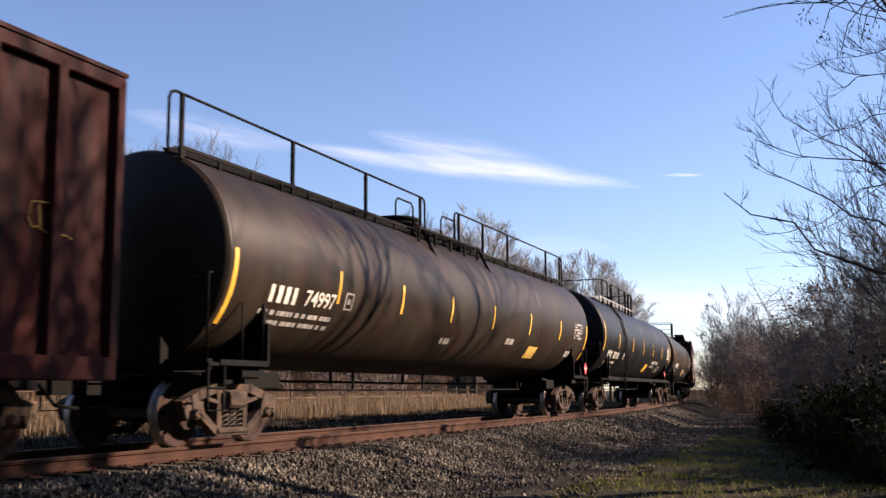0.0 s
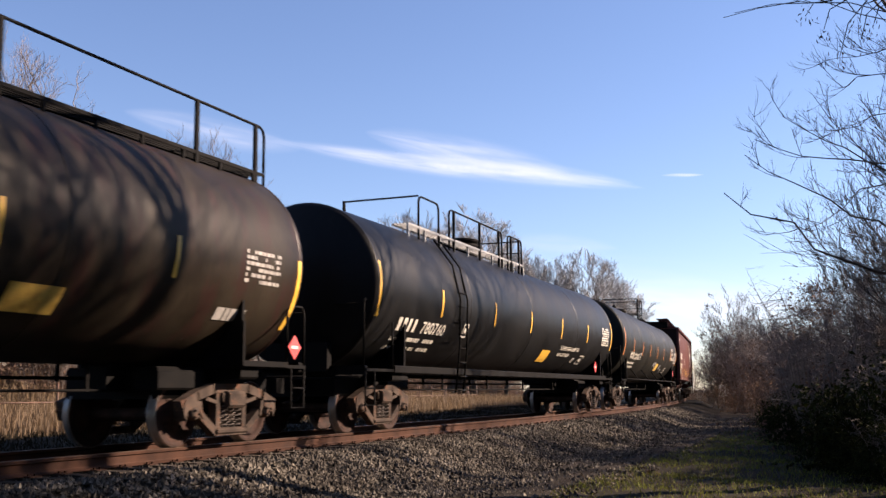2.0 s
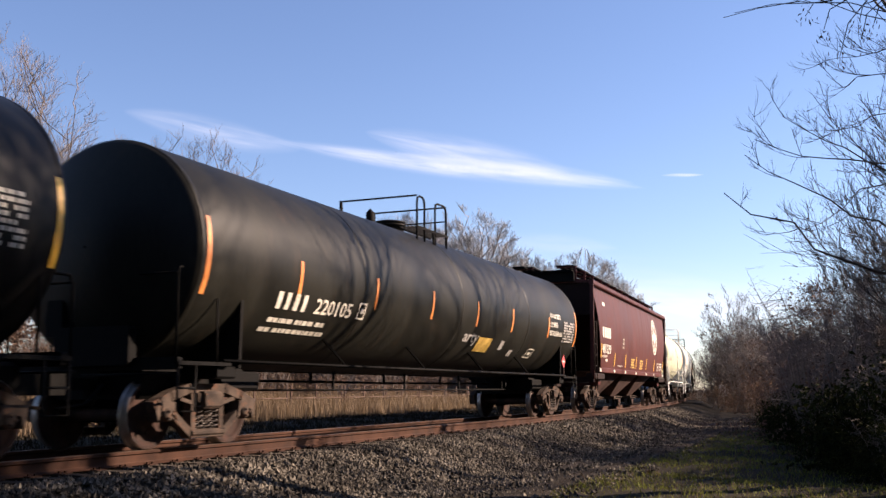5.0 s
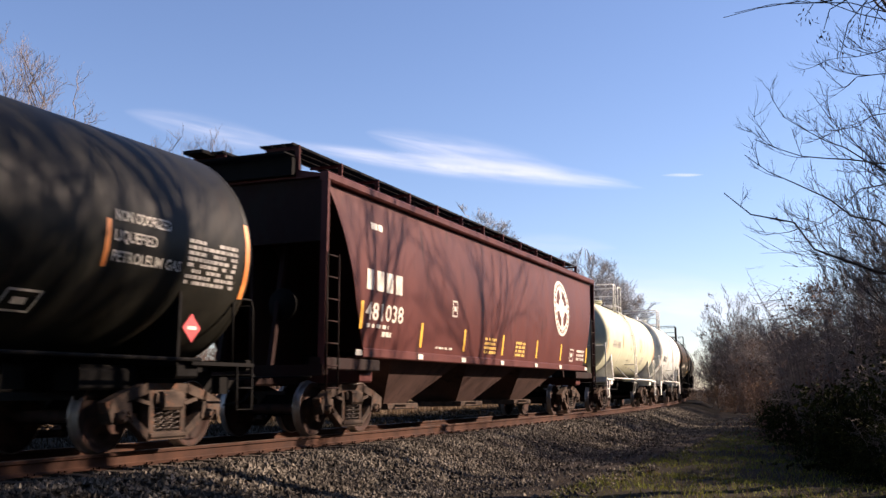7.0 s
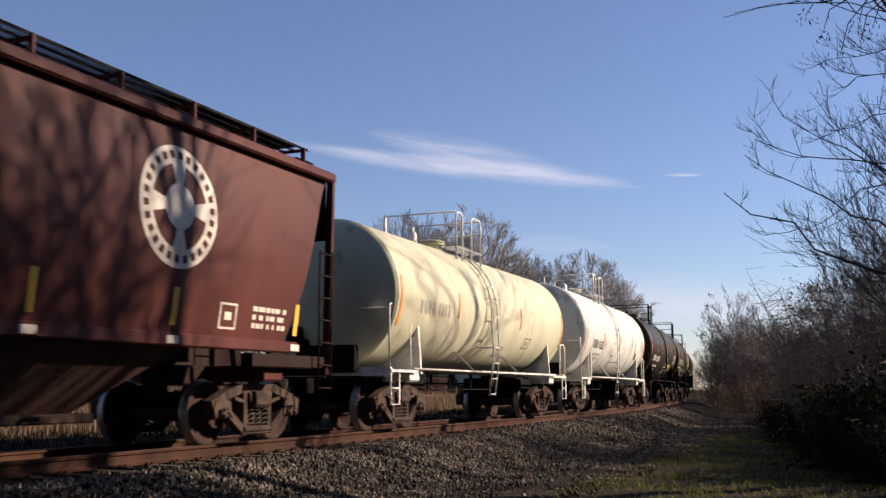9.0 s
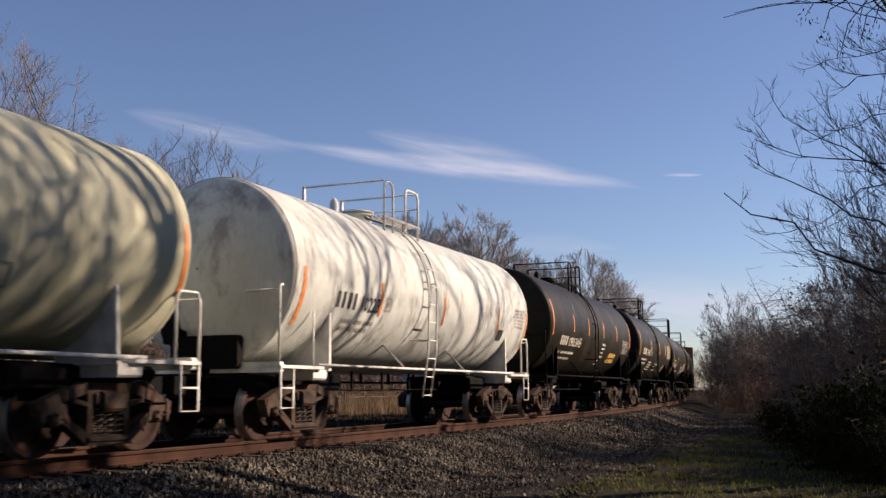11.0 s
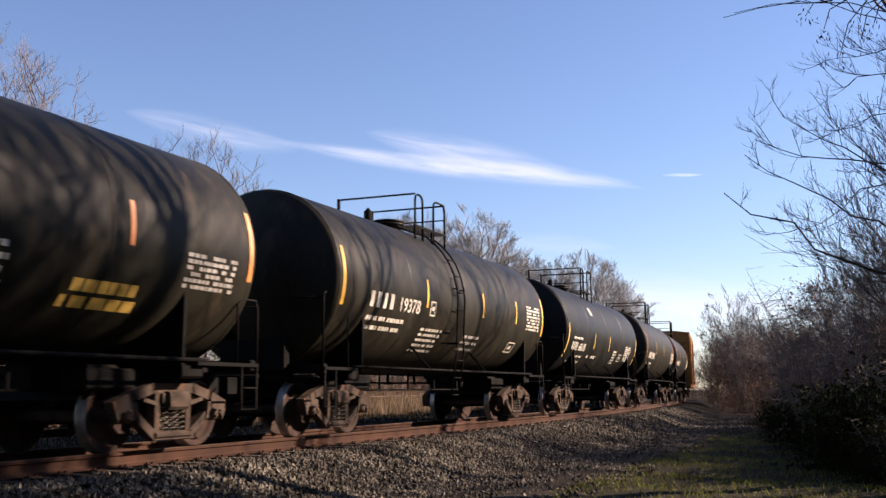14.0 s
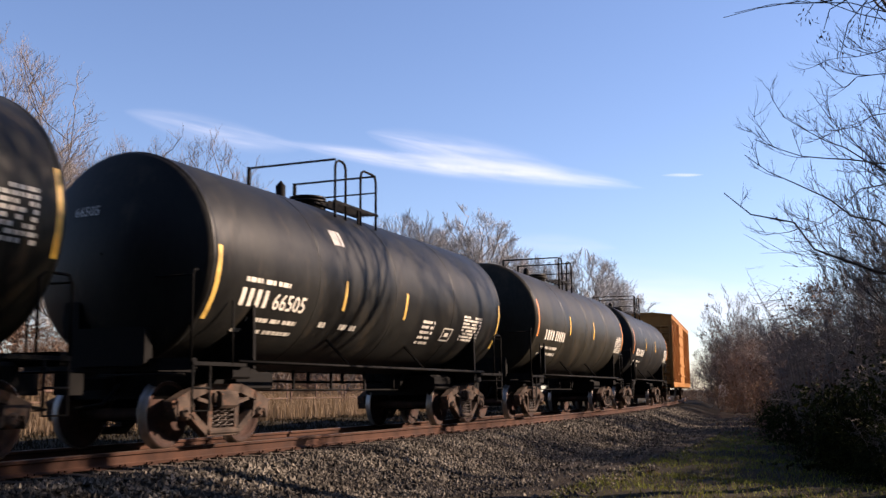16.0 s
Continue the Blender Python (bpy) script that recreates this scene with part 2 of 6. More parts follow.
# ---------------------------------------------------------------- mesh tools
class Mesh:
    """Collects vertices and faces of one mesh."""

    def __init__(self):
        self.v, self.f, self.mi, self.smooth = [], [], [], []
        self.mat, self.soft = 0, False

    def add(self, verts, faces):
        k = len(self.v)
        self.v += [tuple(p) for p in verts]
        self.f += [tuple(i + k for i in f) for f in faces]
        self.mi += [self.mat] * len(faces)
        self.smooth += [self.soft] * len(faces)
        return self

    def box(self, x0, x1, y0, y1, z0, z1, c=0.0):
        """Box; with chamfered long edges where c is given."""
        if c <= 0:
            v = [(x, y, z) for z in (z0, z1) for y in (y0, y1) for x in (x0, x1)]
            return self.add(v, [(0, 2, 3, 1), (4, 5, 7, 6), (0, 1, 5, 4), (2, 6, 7, 3), (0, 4, 6, 2), (1, 3, 7, 5)])
        prof = [(y0 + c, z0), (y1 - c, z0), (y1, z0 + c), (y1, z1 - c), (y1 - c, z1), (y0 + c, z1), (y0, z1 - c), (y0, z0 + c)]
        v = [(x0, *p) for p in prof] + [(x1, *p) for p in prof]
        return self.add(v, [(i, i + 8, (i + 1) % 8 + 8, (i + 1) % 8) for i in range(8)] + [tuple(range(8)), tuple(range(15, 7, -1))])

    def bar(self, a, b, w, h, up=(0, 0, 1)):
        """Rectangular bar from a to b, w wide and h high."""
        a, b = Vector(a), Vector(b)
        d = (b - a).normalized()
        s = d.cross(Vector(up))
        s = s.normalized() if s.length > 1e-4 else Vector((0, 1, 0))
        t = s.cross(d)
        v = [p + s * i * w / 2 + t * j * h / 2 for p in (a, b) for i, j in ((-1, -1), (1, -1), (1, 1), (-1, 1))]
        return self.add(v, [(0, 3, 2, 1), (4, 5, 6, 7), (0, 1, 5, 4), (1, 2, 6, 5), (2, 3, 7, 6), (3, 0, 4, 7)])

    def tube(self, pts, r, n=6, cap=True):
        """Round tube through pts; r is a radius or one for each point."""
        pts = [Vector(p) for p in pts]
        rs = r if isinstance(r, (list, tuple)) else [r] * len(pts)
        v, soft = [], self.soft
        side = None
        for i, p in enumerate(pts):
            d = (pts[min(i + 1, len(pts) - 1)] - pts[max(i - 1, 0)]).normalized()
            if side is None or abs(side.dot(d)) > 0.95:
                side = d.orthogonal().normalized()
            side = (side - d * side.dot(d)).normalized()
            up = d.cross(side)
            v += [p + (side * math.cos(a) + up * math.sin(a)) * rs[i] for a in (2 * math.pi * k / n for k in range(n))]
        f = [(i * n + k, i * n + (k + 1) % n, (i + 1) * n + (k + 1) % n, (i + 1) * n + k) for i in range(len(pts) - 1) for k in range(n)]
        self.soft = n > 4
        self.add(v, f)
        self.soft = soft
        if cap and n > 3:
            k = len(self.v) - len(v)
            self.f += [tuple(k + j for j in range(n - 1, -1, -1)), tuple(len(self.v) - n + j for j in range(n))]
            self.mi += [self.mat] * 2
            self.smooth += [False] * 2
        return self

    def lathe(self, prof, n, axis="x", at=(0, 0, 0), a0=0.0, a1=2 * math.pi):
        """Turns prof, pairs of place along the axis and radius, about the axis through at."""
        full = abs(a1 - a0 - 2 * math.pi) < 1e-6
        m = n if full else n + 1
        v = []
        for s, r in prof:
            for k in range(m):
                a = a0 + (a1 - a0) * k / n
                c, d = r * math.cos(a), r * math.sin(a)
                p = {"x": (s, c, d), "y": (c, s, -d), "z": (c, d, s)}[axis]
                v.append((at[0] + p[0], at[1] + p[1], at[2] + p[2]))
        f = []
        for i in range(len(prof) - 1):
            for k in range(n):
                j = (k + 1) % m
                f.append((i * m + k, i * m + j, (i + 1) * m + j, (i + 1) * m + k))
        return self.add(v, f)

    def prism(self, outline, axis, a, b):
        """Extrudes an outline in the other two axes from a to b along axis."""
        n = len(outline)
        put = {"x": lambda p, s: (s, p[0], p[1]), "y": lambda p, s: (p[0], s, p[1]), "z": lambda p, s: (p[0], p[1], s)}[axis]
        v = [put(p, a) for p in outline] + [put(p, b) for p in outline]
        return self.add(v, [(i, (i + 1) % n, (i + 1) % n + n, i + n) for i in range(n)] + [tuple(range(n - 1, -1, -1)), tuple(range(n, 2 * n))])

    def data(self, name, *mats):
        me = bpy.data.meshes.new(name)
        me.from_pydata(self.v, [], self.f)
        for m in mats:
            me.materials.append(m)
        if len(mats) > 1:
            me.polygons.foreach_set("material_index", self.mi)
        me.polygons.foreach_set("use_smooth", self.smooth)
        me.update()
        if self.fix:
            bm = bmesh.new()
            bm.from_mesh(me)
            bmesh.ops.recalc_face_normals(bm, faces=bm.faces)
            bm.to_mesh(me)
            bm.free()
        return me

    fix = True


def part(name, mesh, mats, parent=None, label="", at=None):
    """Links a mesh as one object, under its thing where one is given."""
    mats = mats if isinstance(mats, (list, tuple)) else [mats]
    data = mesh.data(name, *mats) if isinstance(mesh, Mesh) else mesh
    ob = new(name, data)
    if parent is not None:
        ob.parent = parent
    if at is not None:
        ob.matrix_basis = at if isinstance(at, Matrix) else Matrix.Translation(at)
    if label:
        tagged(ob, label)
    return ob


def thing(name, label, category, group="", kind="", at=None):
    ob = new(name)
    ob.empty_display_size = 0.2
    if at is not None:
        ob.matrix_basis = at
    return tagged(ob, label, category, group, kind)


FONT_CACHE = {}


def text_mesh(body, size, squeeze=1.0):
    """Flat lettering as vertices and faces, its lower left corner at the origin."""
    key = (body, size, squeeze)
    if key not in FONT_CACHE:
        cu = bpy.data.curves.new("lettering", "FONT")
        cu.body, cu.size, cu.resolution_u, cu.offset = body, size, 2, size * 0.012
        ob = bpy.data.objects.new("lettering", cu)
        scene.collection.objects.link(ob)
        me = bpy.data.meshes.new_from_object(ob.evaluated_get(bpy.context.evaluated_depsgraph_get()))
        v = [(p.co.x * squeeze, p.co.y) for p in me.vertices]
        f = [tuple(p.vertices) for p in me.polygons]
        bpy.data.objects.remove(ob)
        bpy.data.curves.remove(cu)
        bpy.data.meshes.remove(me)
        FONT_CACHE[key] = (v, f)
    return FONT_CACHE[key]


# ---------------------------------------------------------------- ground
def ground_sheet():
    def axis(lo, hi, fine_lo, fine_hi, step):
        a = list(np.arange(fine_lo, fine_hi + step, step))
        d, p = step, fine_hi
        while p < hi:
            d *= 1.22
            p += d
            a.append(p)
        d, p = step, fine_lo
        while p > lo:
            d *= 1.22
            p -= d
            a.insert(0, p)
        return np.array(a)

    gx, gy = axis(-2500, 2500, -40, 32, 0.6), axis(-2500, 2500, 2, 85, 0.7)
    xx, yy = np.meshgrid(gx, gy)
    z = ground_height(xx, yy)
    me = bpy.data.meshes.new("ground")
    nx = len(gx)
    idx = np.arange(len(gx) * len(gy)).reshape(len(gy), nx)
    f = np.stack([idx[:-1, :-1], idx[:-1, 1:], idx[1:, 1:], idx[1:, :-1]], -1).reshape(-1, 4)
    me.from_pydata(np.stack([xx.ravel(), yy.ravel(), z], 1).tolist(), [], f.tolist())
    me.materials.append(M_GROUND)
    me.polygons.foreach_set("use_smooth", [True] * len(f))
    tagged(new("ground", me), "dry brown meadow soil with sparse grass", "ground", kind="structure")


def strip(name, u0, u1, step, section, mat, label, category, rough=0.0):
    """A sheet swept along the track with the cross-section of pairs (side, z)."""
    us = np.arange(u0, u1, step)
    m = Mesh()
    m.soft = True
    rng = random.Random(5)
    for u in us:
        for s, z in section:
            m.v.append(tuple(on_track(u, s + rng.uniform(-rough, rough) * 2, z + rng.uniform(-rough, rough))))
    k = len(section)
    for i in range(len(us) - 1):
        for j in range(k - 1):
            m.add([], [])
            m.f.append((i * k + j, (i + 1) * k + j, (i + 1) * k + j + 1, i * k + j + 1))
    m.mi, m.smooth = [0] * len(m.f), [True] * len(m.f)
    return tagged(part(name, m, mat), label, category, kind="structure")


def stones():
    """Loose crushed stone over the shoulder of the bed."""
    rng = np.random.default_rng(7)
    n = 44000
    u = np.where(rng.random(n) < 0.7, rng.uniform(-4, 20, n), rng.uniform(20, 48, n))
    s = rng.uniform(0.95, 3.7, n)
    far = rng.random(n) < 0.12
    s = np.where(far, rng.uniform(-2.0, 0.6, n), s)
    stray = rng.random(n) < 0.16
    s = np.where(stray, 3.4 + 2.4 * rng.random(n) ** 1.6, s)
    z = np.interp(s, [-2.4, -1.7, 1.75, 3.4, 3.9, 5.8], [-0.27, -0.23, -0.23, -0.76, -0.765, -0.765])
    th = np.interp(u, U, TH)
    c = np.stack([np.interp(u, U, XS) + s * np.cos(th), np.interp(u, U, YS) - s * np.sin(th), z], 1)
    size = rng.uniform(0.02, 0.05, (n, 1, 1)) * np.where(u > 20, 1.3, 1.0)[:, None, None]
    octa = np.array([(1, 0, 0), (-1, 0, 0), (0, 1, 0), (0, -1, 0), (0, 0, 1), (0, 0, -1)], float)
    v = c[:, None, :] + size * (octa[None] * rng.uniform(0.6, 1.25, (n, 6, 1)) + rng.uniform(-0.35, 0.35, (n, 6, 3)))
    fo = np.array([(0, 2, 4), (2, 1, 4), (1, 3, 4), (3, 0, 4), (2, 0, 5), (1, 2, 5), (3, 1, 5), (0, 3, 5)])
    f = (np.arange(n)[:, None, None] * 6 + fo[None]).reshape(-1, 3)
    me = bpy.data.meshes.new("ballast_stones")
    me.from_pydata(v.reshape(-1, 3).tolist(), [], f.tolist())
    me.materials.append(M_STONE)
    tagged(new("ballast_stones", me), "loose grey and tan crushed stone ballast", "gravel", kind="stuff")


RAIL = [(-0.075, -0.186), (0.075, -0.186), (0.075, -0.175), (0.02, -0.155), (0.01, -0.14), (0.01, -0.055), (0.036, -0.042), (0.037, -0.008),
        (0.027, 0.0), (-0.027, 0.0), (-0.037, -0.008), (-0.036, -0.042), (-0.01, -0.055), (-0.01, -0.14), (-0.02, -0.155), (-0.075, -0.175)]


def rails():
    for side in (0.755, -0.755):
        us = np.arange(-30, 130, 0.8)
        m = Mesh()
        k = len(RAIL)
        for u in us:
            m.v += [tuple(on_track(u, side + a, z)) for a, z in RAIL]
        for i in range(len(us) - 1):
            for j in range(k):
                m.f.append((i * k + j, (i + 1) * k + j, (i + 1) * k + (j + 1) % k, i * k + (j + 1) % k))
                m.mi.append(1 if j in (8, 7, 9) else 0)
                m.smooth.append(False)
        tagged(part("rail", m, [M_RAIL_SIDE, M_RAIL_TOP]), "rust-brown steel rail with a worn bright head", "rail", "rails of the track", "structure")


def ties():
    bed = thing("track_ties", "weathered wooden ties bedded in the ballast", "railway ties", kind="structure")
    m = Mesh()
    m.box(-0.115, 0.115, -1.3, 1.3, -0.37, -0.192, 0.012)
    data = m.data("tie", M_TIE)
    p = Mesh()
    for y in (-0.755, 0.755):
        p.box(-0.09, 0.09, y - 0.17, y + 0.17, -0.193, -0.18)
        for dx in (-0.05, 0.05):
            for dy in (-0.1, 0.1):
                p.box(dx - 0.012, dx + 0.012, y + dy - 0.012, y + dy + 0.012, -0.182, -0.155)
    plate = p.data("tie_plate", M_RAIL_SIDE)
    rng = random.Random(3)
    for i in range(128):
        u = -14 + i * 0.52 + rng.uniform(-0.03, 0.03)
        at = Matrix.Translation(on_track(u)) @ pose(0, 0, 0, 0, 0, 90 - math.degrees(np.interp(u, U, TH)) + rng.uniform(-1, 1))
        tie = part("tie", data, M_TIE, bed, at=at)
        part("tie_plate", plate, M_RAIL_SIDE, tie)


def blades(name, xy, height, width, mat, label, category, lean=0.35, seed=1):
    """Many upright grass blades, one thin folded leaf each."""
    rng = np.random.default_rng(seed)
    n = len(xy)
    z = ground_height(xy[:, 0], xy[:, 1])
    base = np.column_stack([xy, z - 0.02])
    h = height * rng.uniform(0.45, 1.25, n)
    a = rng.uniform(0, 2 * math.pi, n)
    w = (width * rng.uniform(0.6, 1.3, n))[:, None] * np.stack([np.cos(a), np.sin(a), 0 * a], 1)
    ln = rng.normal(0, lean, (n, 2)) * h[:, None]
    mid = base + np.column_stack([ln * 0.3, h * 0.55])
    tip = base + np.column_stack([ln, h])
    v = np.stack([base - w, base + w, mid + w * 0.7, mid - w * 0.7, tip], 1).reshape(-1, 3)
    k = np.arange(n)[:, None] * 5
    f = [tuple(q) for q in (k + np.array([[0, 1, 2, 3]])).tolist()] + [tuple(q) for q in (k + np.array([[3, 2, 4]])).tolist()]
    me = bpy.data.meshes.new(name)
    me.from_pydata(v.tolist(), [], f)
    me.materials.append(mat)
    return tagged(new(name, me), label, category, kind="stuff")


def scatter(n, u0, u1, s0, s1, seed, clump=0.0):
    rng = np.random.default_rng(seed)
    u, s = rng.uniform(u0, u1, n), rng.uniform(s0, s1, n)
    if clump:
        keep = (np.sin(u * 1.9 + 2 * np.sin(s * 1.3)) * np.cos(s * 2.1 + u * 0.7) + rng.normal(0, 0.5, n)) > -clump
        u, s = u[keep], s[keep]
    th = np.interp(u, U, TH)
    return np.column_stack([np.interp(u, U, XS) + s * np.cos(th), np.interp(u, U, YS) - s * np.sin(th)])


ground_sheet()
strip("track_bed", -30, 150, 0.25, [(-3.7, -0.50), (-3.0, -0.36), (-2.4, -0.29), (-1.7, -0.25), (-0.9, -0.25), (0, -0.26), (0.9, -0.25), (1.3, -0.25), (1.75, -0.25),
      (2.1, -0.35), (2.5, -0.48), (2.9, -0.61), (3.3, -0.73), (3.7, -0.79), (4.1, -0.84)], M_BALLAST, "crushed stone track bed with sloping shoulders, coloured dark for shade", "track bed", rough=0.018)
strip("lane", -30, 110, 0.35, [(3.35, -0.83), (3.7, -0.77), (4.0, -0.755), (4.25, -0.785), (4.5, -0.765), (4.8, -0.745), (5.1, -0.765), (5.35, -0.79), (5.6, -0.765), (5.9, -0.80), (6.15, -0.84)], M_DIRT,
      "grey gravelly dirt lane with shallow ruts beside the track bed", "lane", rough=0.022)
stones()
rails()
ties()
blades("short_grass", scatter(36000, -2, 30, 5.2, 11.5, 11, 0.55), 0.10, 0.007, M_LAWN, "short green and yellow grass beside the lane", "grass", 0.5, 2)
blades("withered_grass", scatter(9000, -2, 45, 5.0, 12, 12, 0.2), 0.13, 0.006, M_DRYGRASS, "withered tan grass among the green", "grass", 0.6, 3)
blades("verge_weeds", scatter(30000, -14, 60, -11, -3.2, 15, 0.9), 0.16, 0.014, M_WEED, "short trampled weeds beyond the track, coloured dark as shade", "grass", 0.6, 6)
blades("tall_dry_grass", scatter(56000, -14, 75, -22, -9.3, 13, 1.2), 0.72, 0.013, M_DRYGRASS, "tall tan dry grass beyond the track", "grass", 0.2, 4)
blades("bank_grass", scatter(26000, -10, 95, -38, -21, 14, 0.3), 0.9, 0.03, M_DRYGRASS, "dry tan weeds on the bank", "grass", 0.3, 5)


# ---------------------------------------------------------------- bogies
WHEEL_R, AXLE_GAP, SIDE_Y = 0.457, 0.89, 1.02
BOGIE_DATA = {}


def bogie_meshes():
    d = BOGIE_DATA
    m = Mesh()
    m.box(-0.2, 0.2, -1.2, 1.2, 0.52, 0.76, 0.04)
    m.lathe([(0.7, 0.0), (0.7, 0.2), (0.86, 0.2), (0.86, 0.0)], 14, "z")
    for s in (-1, 1):
        m.bar((0.25 * s, -0.75, 0.42), (0.25 * s, 0.75, 0.42), 0.1, 0.12)
        m.bar((0.38 * s, -0.8, 0.46), (0.42 * s, -0.66, 0.46), 0.06, 0.34)
        m.bar((0.38 * s, 0.8, 0.46), (0.42 * s, 0.66, 0.46), 0.06, 0.34)
    d["bolster"] = m.data("bogie", M_BOGIE)
    m = Mesh()
    for s in (-1, 1):
        m.box(min(s * 0.34, s * 0.46), max(s * 0.34, s * 0.46), -0.72, 0.72, 0.34, 0.5, 0.02)
        m.prism([(s * 0.3, 0.36), (s * 0.5, 0.4), (s * 0.56, 0.52), (s * 0.34, 0.7), (s * 0.24, 0.66)], "y", -0.5, 0.5)
        m.bar((s * 0.4, 0.12, 0.42), (s * 0.16, 0.12, 0.86), 0.05, 0.08)
        m.tube([(s * 0.44, -0.1, 0.5), (-s * 0.3, -0.1, 0.46)], 0.022, 6)
    m.box(-0.3, 0.3, -0.66, 0.66, 0.36, 0.54, 0.03)
    d["rigging"] = m.data("brake_rigging", M_STEEL_DARK)
    m = Mesh()
    y = 0.0
    top = [(-1.12, 0.58), (-0.8, 0.70), (-0.42, 0.80), (0.42, 0.80), (0.8, 0.70), (1.12, 0.58)]
    low = [(-0.82, 0.50), (-0.36, 0.19), (0.36, 0.19), (0.82, 0.50)]
    for path, w, h in ((top, 0.15, 0.13), (low, 0.14, 0.11)):
        for a, b in zip(path, path[1:]):
            e = (Vector((b[0], y, b[1])) - Vector((a[0], y, a[1]))).normalized() * 0.04
            m.bar(Vector((a[0], y, a[1])) - e, Vector((b[0], y, b[1])) + e, w, h)
    for s in (-1, 1):
        m.bar((0.32 * s, y, 0.22), (0.32 * s, y, 0.78), 0.13, 0.10, (1, 0, 0))
        m.prism([(s * 0.70, 0.38), (s * 0.74, 0.62), (s * 1.10, 0.64), (s * 1.14, 0.5), (s * 1.08, 0.36), (s * 1.04, 0.5), (s * 0.8, 0.52)], "y", -0.09, 0.09)
        m.bar((0.34 * s, y - 0.06, 0.60), (0.62 * s, y - 0.06, 0.66), 0.04, 0.05)
    m.box(-0.36, 0.36, -0.1, 0.1, 0.16, 0.23, 0.02)
    m.box(-0.27, 0.27, -0.11, 0.11, 0.60, 0.74, 0.02)
    d["side"] = m.data("side_frame", M_BOGIE)
    m = Mesh()
    for x in (-0.17, 0.0, 0.17):
        pts = [(x + 0.06 * math.cos(k * 0.9), 0.06 * math.sin(k * 0.9) - 0.03, 0.235 + 0.0098 * k) for k in range(38)]
        m.tube(pts, 0.013, 4)
    d["springs"] = m.data("spring_nest", M_SPRING)
    m = Mesh()
    m.soft = True
    m.lathe([(-0.02, 0.0), (-0.02, 0.05), (0.0, 0.085), (0.05, 0.10), (0.17, 0.105), (0.19, 0.09)], 14, "y")
    for k in range(3):
        a = k * 2.094
        m.box(0.05 * math.cos(a) - 0.014, 0.05 * math.cos(a) + 0.014, -0.04, 0.0, 0.05 * math.sin(a) - 0.014, 0.05 * math.sin(a) + 0.014)
    d["cap"] = m.data("bearing_cap", M_BOGIE)
    m = Mesh()
    m.soft = True
    m.lathe([(-1.05, 0.06), (-0.7, 0.085), (0.7, 0.085), (1.05, 0.06)], 12, "y")
    for s in (-1, 1):
        face = [(0.80, 0.09), (0.80, 0.15), (0.755, 0.17), (0.745, 0.33), (0.78, 0.375), (0.805, 0.39), (0.805, 0.445)]
        tread = [(0.805, 0.445), (0.80, 0.452), (0.715, 0.458), (0.70, 0.468), (0.695, 0.485), (0.675, 0.485), (0.668, 0.47)]
        back = [(0.668, 0.47), (0.67, 0.38), (0.70, 0.34), (0.71, 0.17), (0.66, 0.15), (0.66, 0.09)]
        m.mat = 0
        m.lathe([(s * a, r) for a, r in face], 32, "y")
        m.mat = 1
        m.lathe([(s * a, r) for a, r in tread], 32, "y")
        m.mat = 0
        m.lathe([(s * a, r) for a, r in back], 32, "y")
        for k in range(4):
            a = k * math.pi / 2
            m.box(0.24 * math.cos(a) - 0.02, 0.24 * math.cos(a) + 0.02, s * 0.74, s * 0.765, 0.24 * math.sin(a) - 0.02, 0.24 * math.sin(a) + 0.02)
    d["wheelset"] = m.data("wheelset", M_WHEEL, M_TREAD)


bogie_meshes()
WHEELSETS, BOGIES, CARS = [], [], []


def bogie(car, x):
    b = part("bogie", BOGIE_DATA["bolster"], M_BOGIE, car, "dusty three-piece freight bogie", (x, 0, 0))
    part("brake_rigging", BOGIE_DATA["rigging"], M_STEEL_DARK, b, "black brake beams and levers")
    for s in (-1, 1):
        part("side_frame", BOGIE_DATA["side"], M_BOGIE, b, at=(0, s * SIDE_Y, 0))
        part("spring_nest", BOGIE_DATA["springs"], M_SPRING, b, at=(0, s * SIDE_Y, 0))
        w = part("wheelset", BOGIE_DATA["wheelset"], M_WHEEL, b, "rusty axle with two polished treads", (s * AXLE_GAP, 0, WHEEL_R))
        WHEELSETS.append((w, s * AXLE_GAP))
        for k in (-1, 1):
            part("bearing_cap", BOGIE_DATA["cap"], M_BOGIE, b, at=Matrix.Translation((k * AXLE_GAP, s * (SIDE_Y + 0.10), WHEEL_R)) @ pose(0, 0, 0, 0, 0, 180 if s > 0 else 0))
    return b


def coupler(car, x, s, mat=None):
    m = Mesh()
    m.bar((x, 0, 0.86), (x + s * 0.62, 0, 0.86), 0.16, 0.16)
    m.prism([(x + s * 0.55, -0.14), (x + s * 0.85, -0.17), (x + s * 0.92, -0.02), (x + s * 0.74, 0.0), (x + s * 0.78, 0.15), (x + s * 0.55, 0.13)], "z", 0.72, 1.0)
    m.tube([(x + s * 0.1, -0.35, 0.85), (x + s * 0.4, -0.33, 0.6), (x + s * 0.85, -0.28, 0.55)], 0.025, 6)
    m.tube([(x + s * 0.1, 0.0, 0.98), (x + s * 0.1, -1.4, 0.98)], 0.018, 5)
    part("coupler", m, mat or M_STEEL_DARK, car)


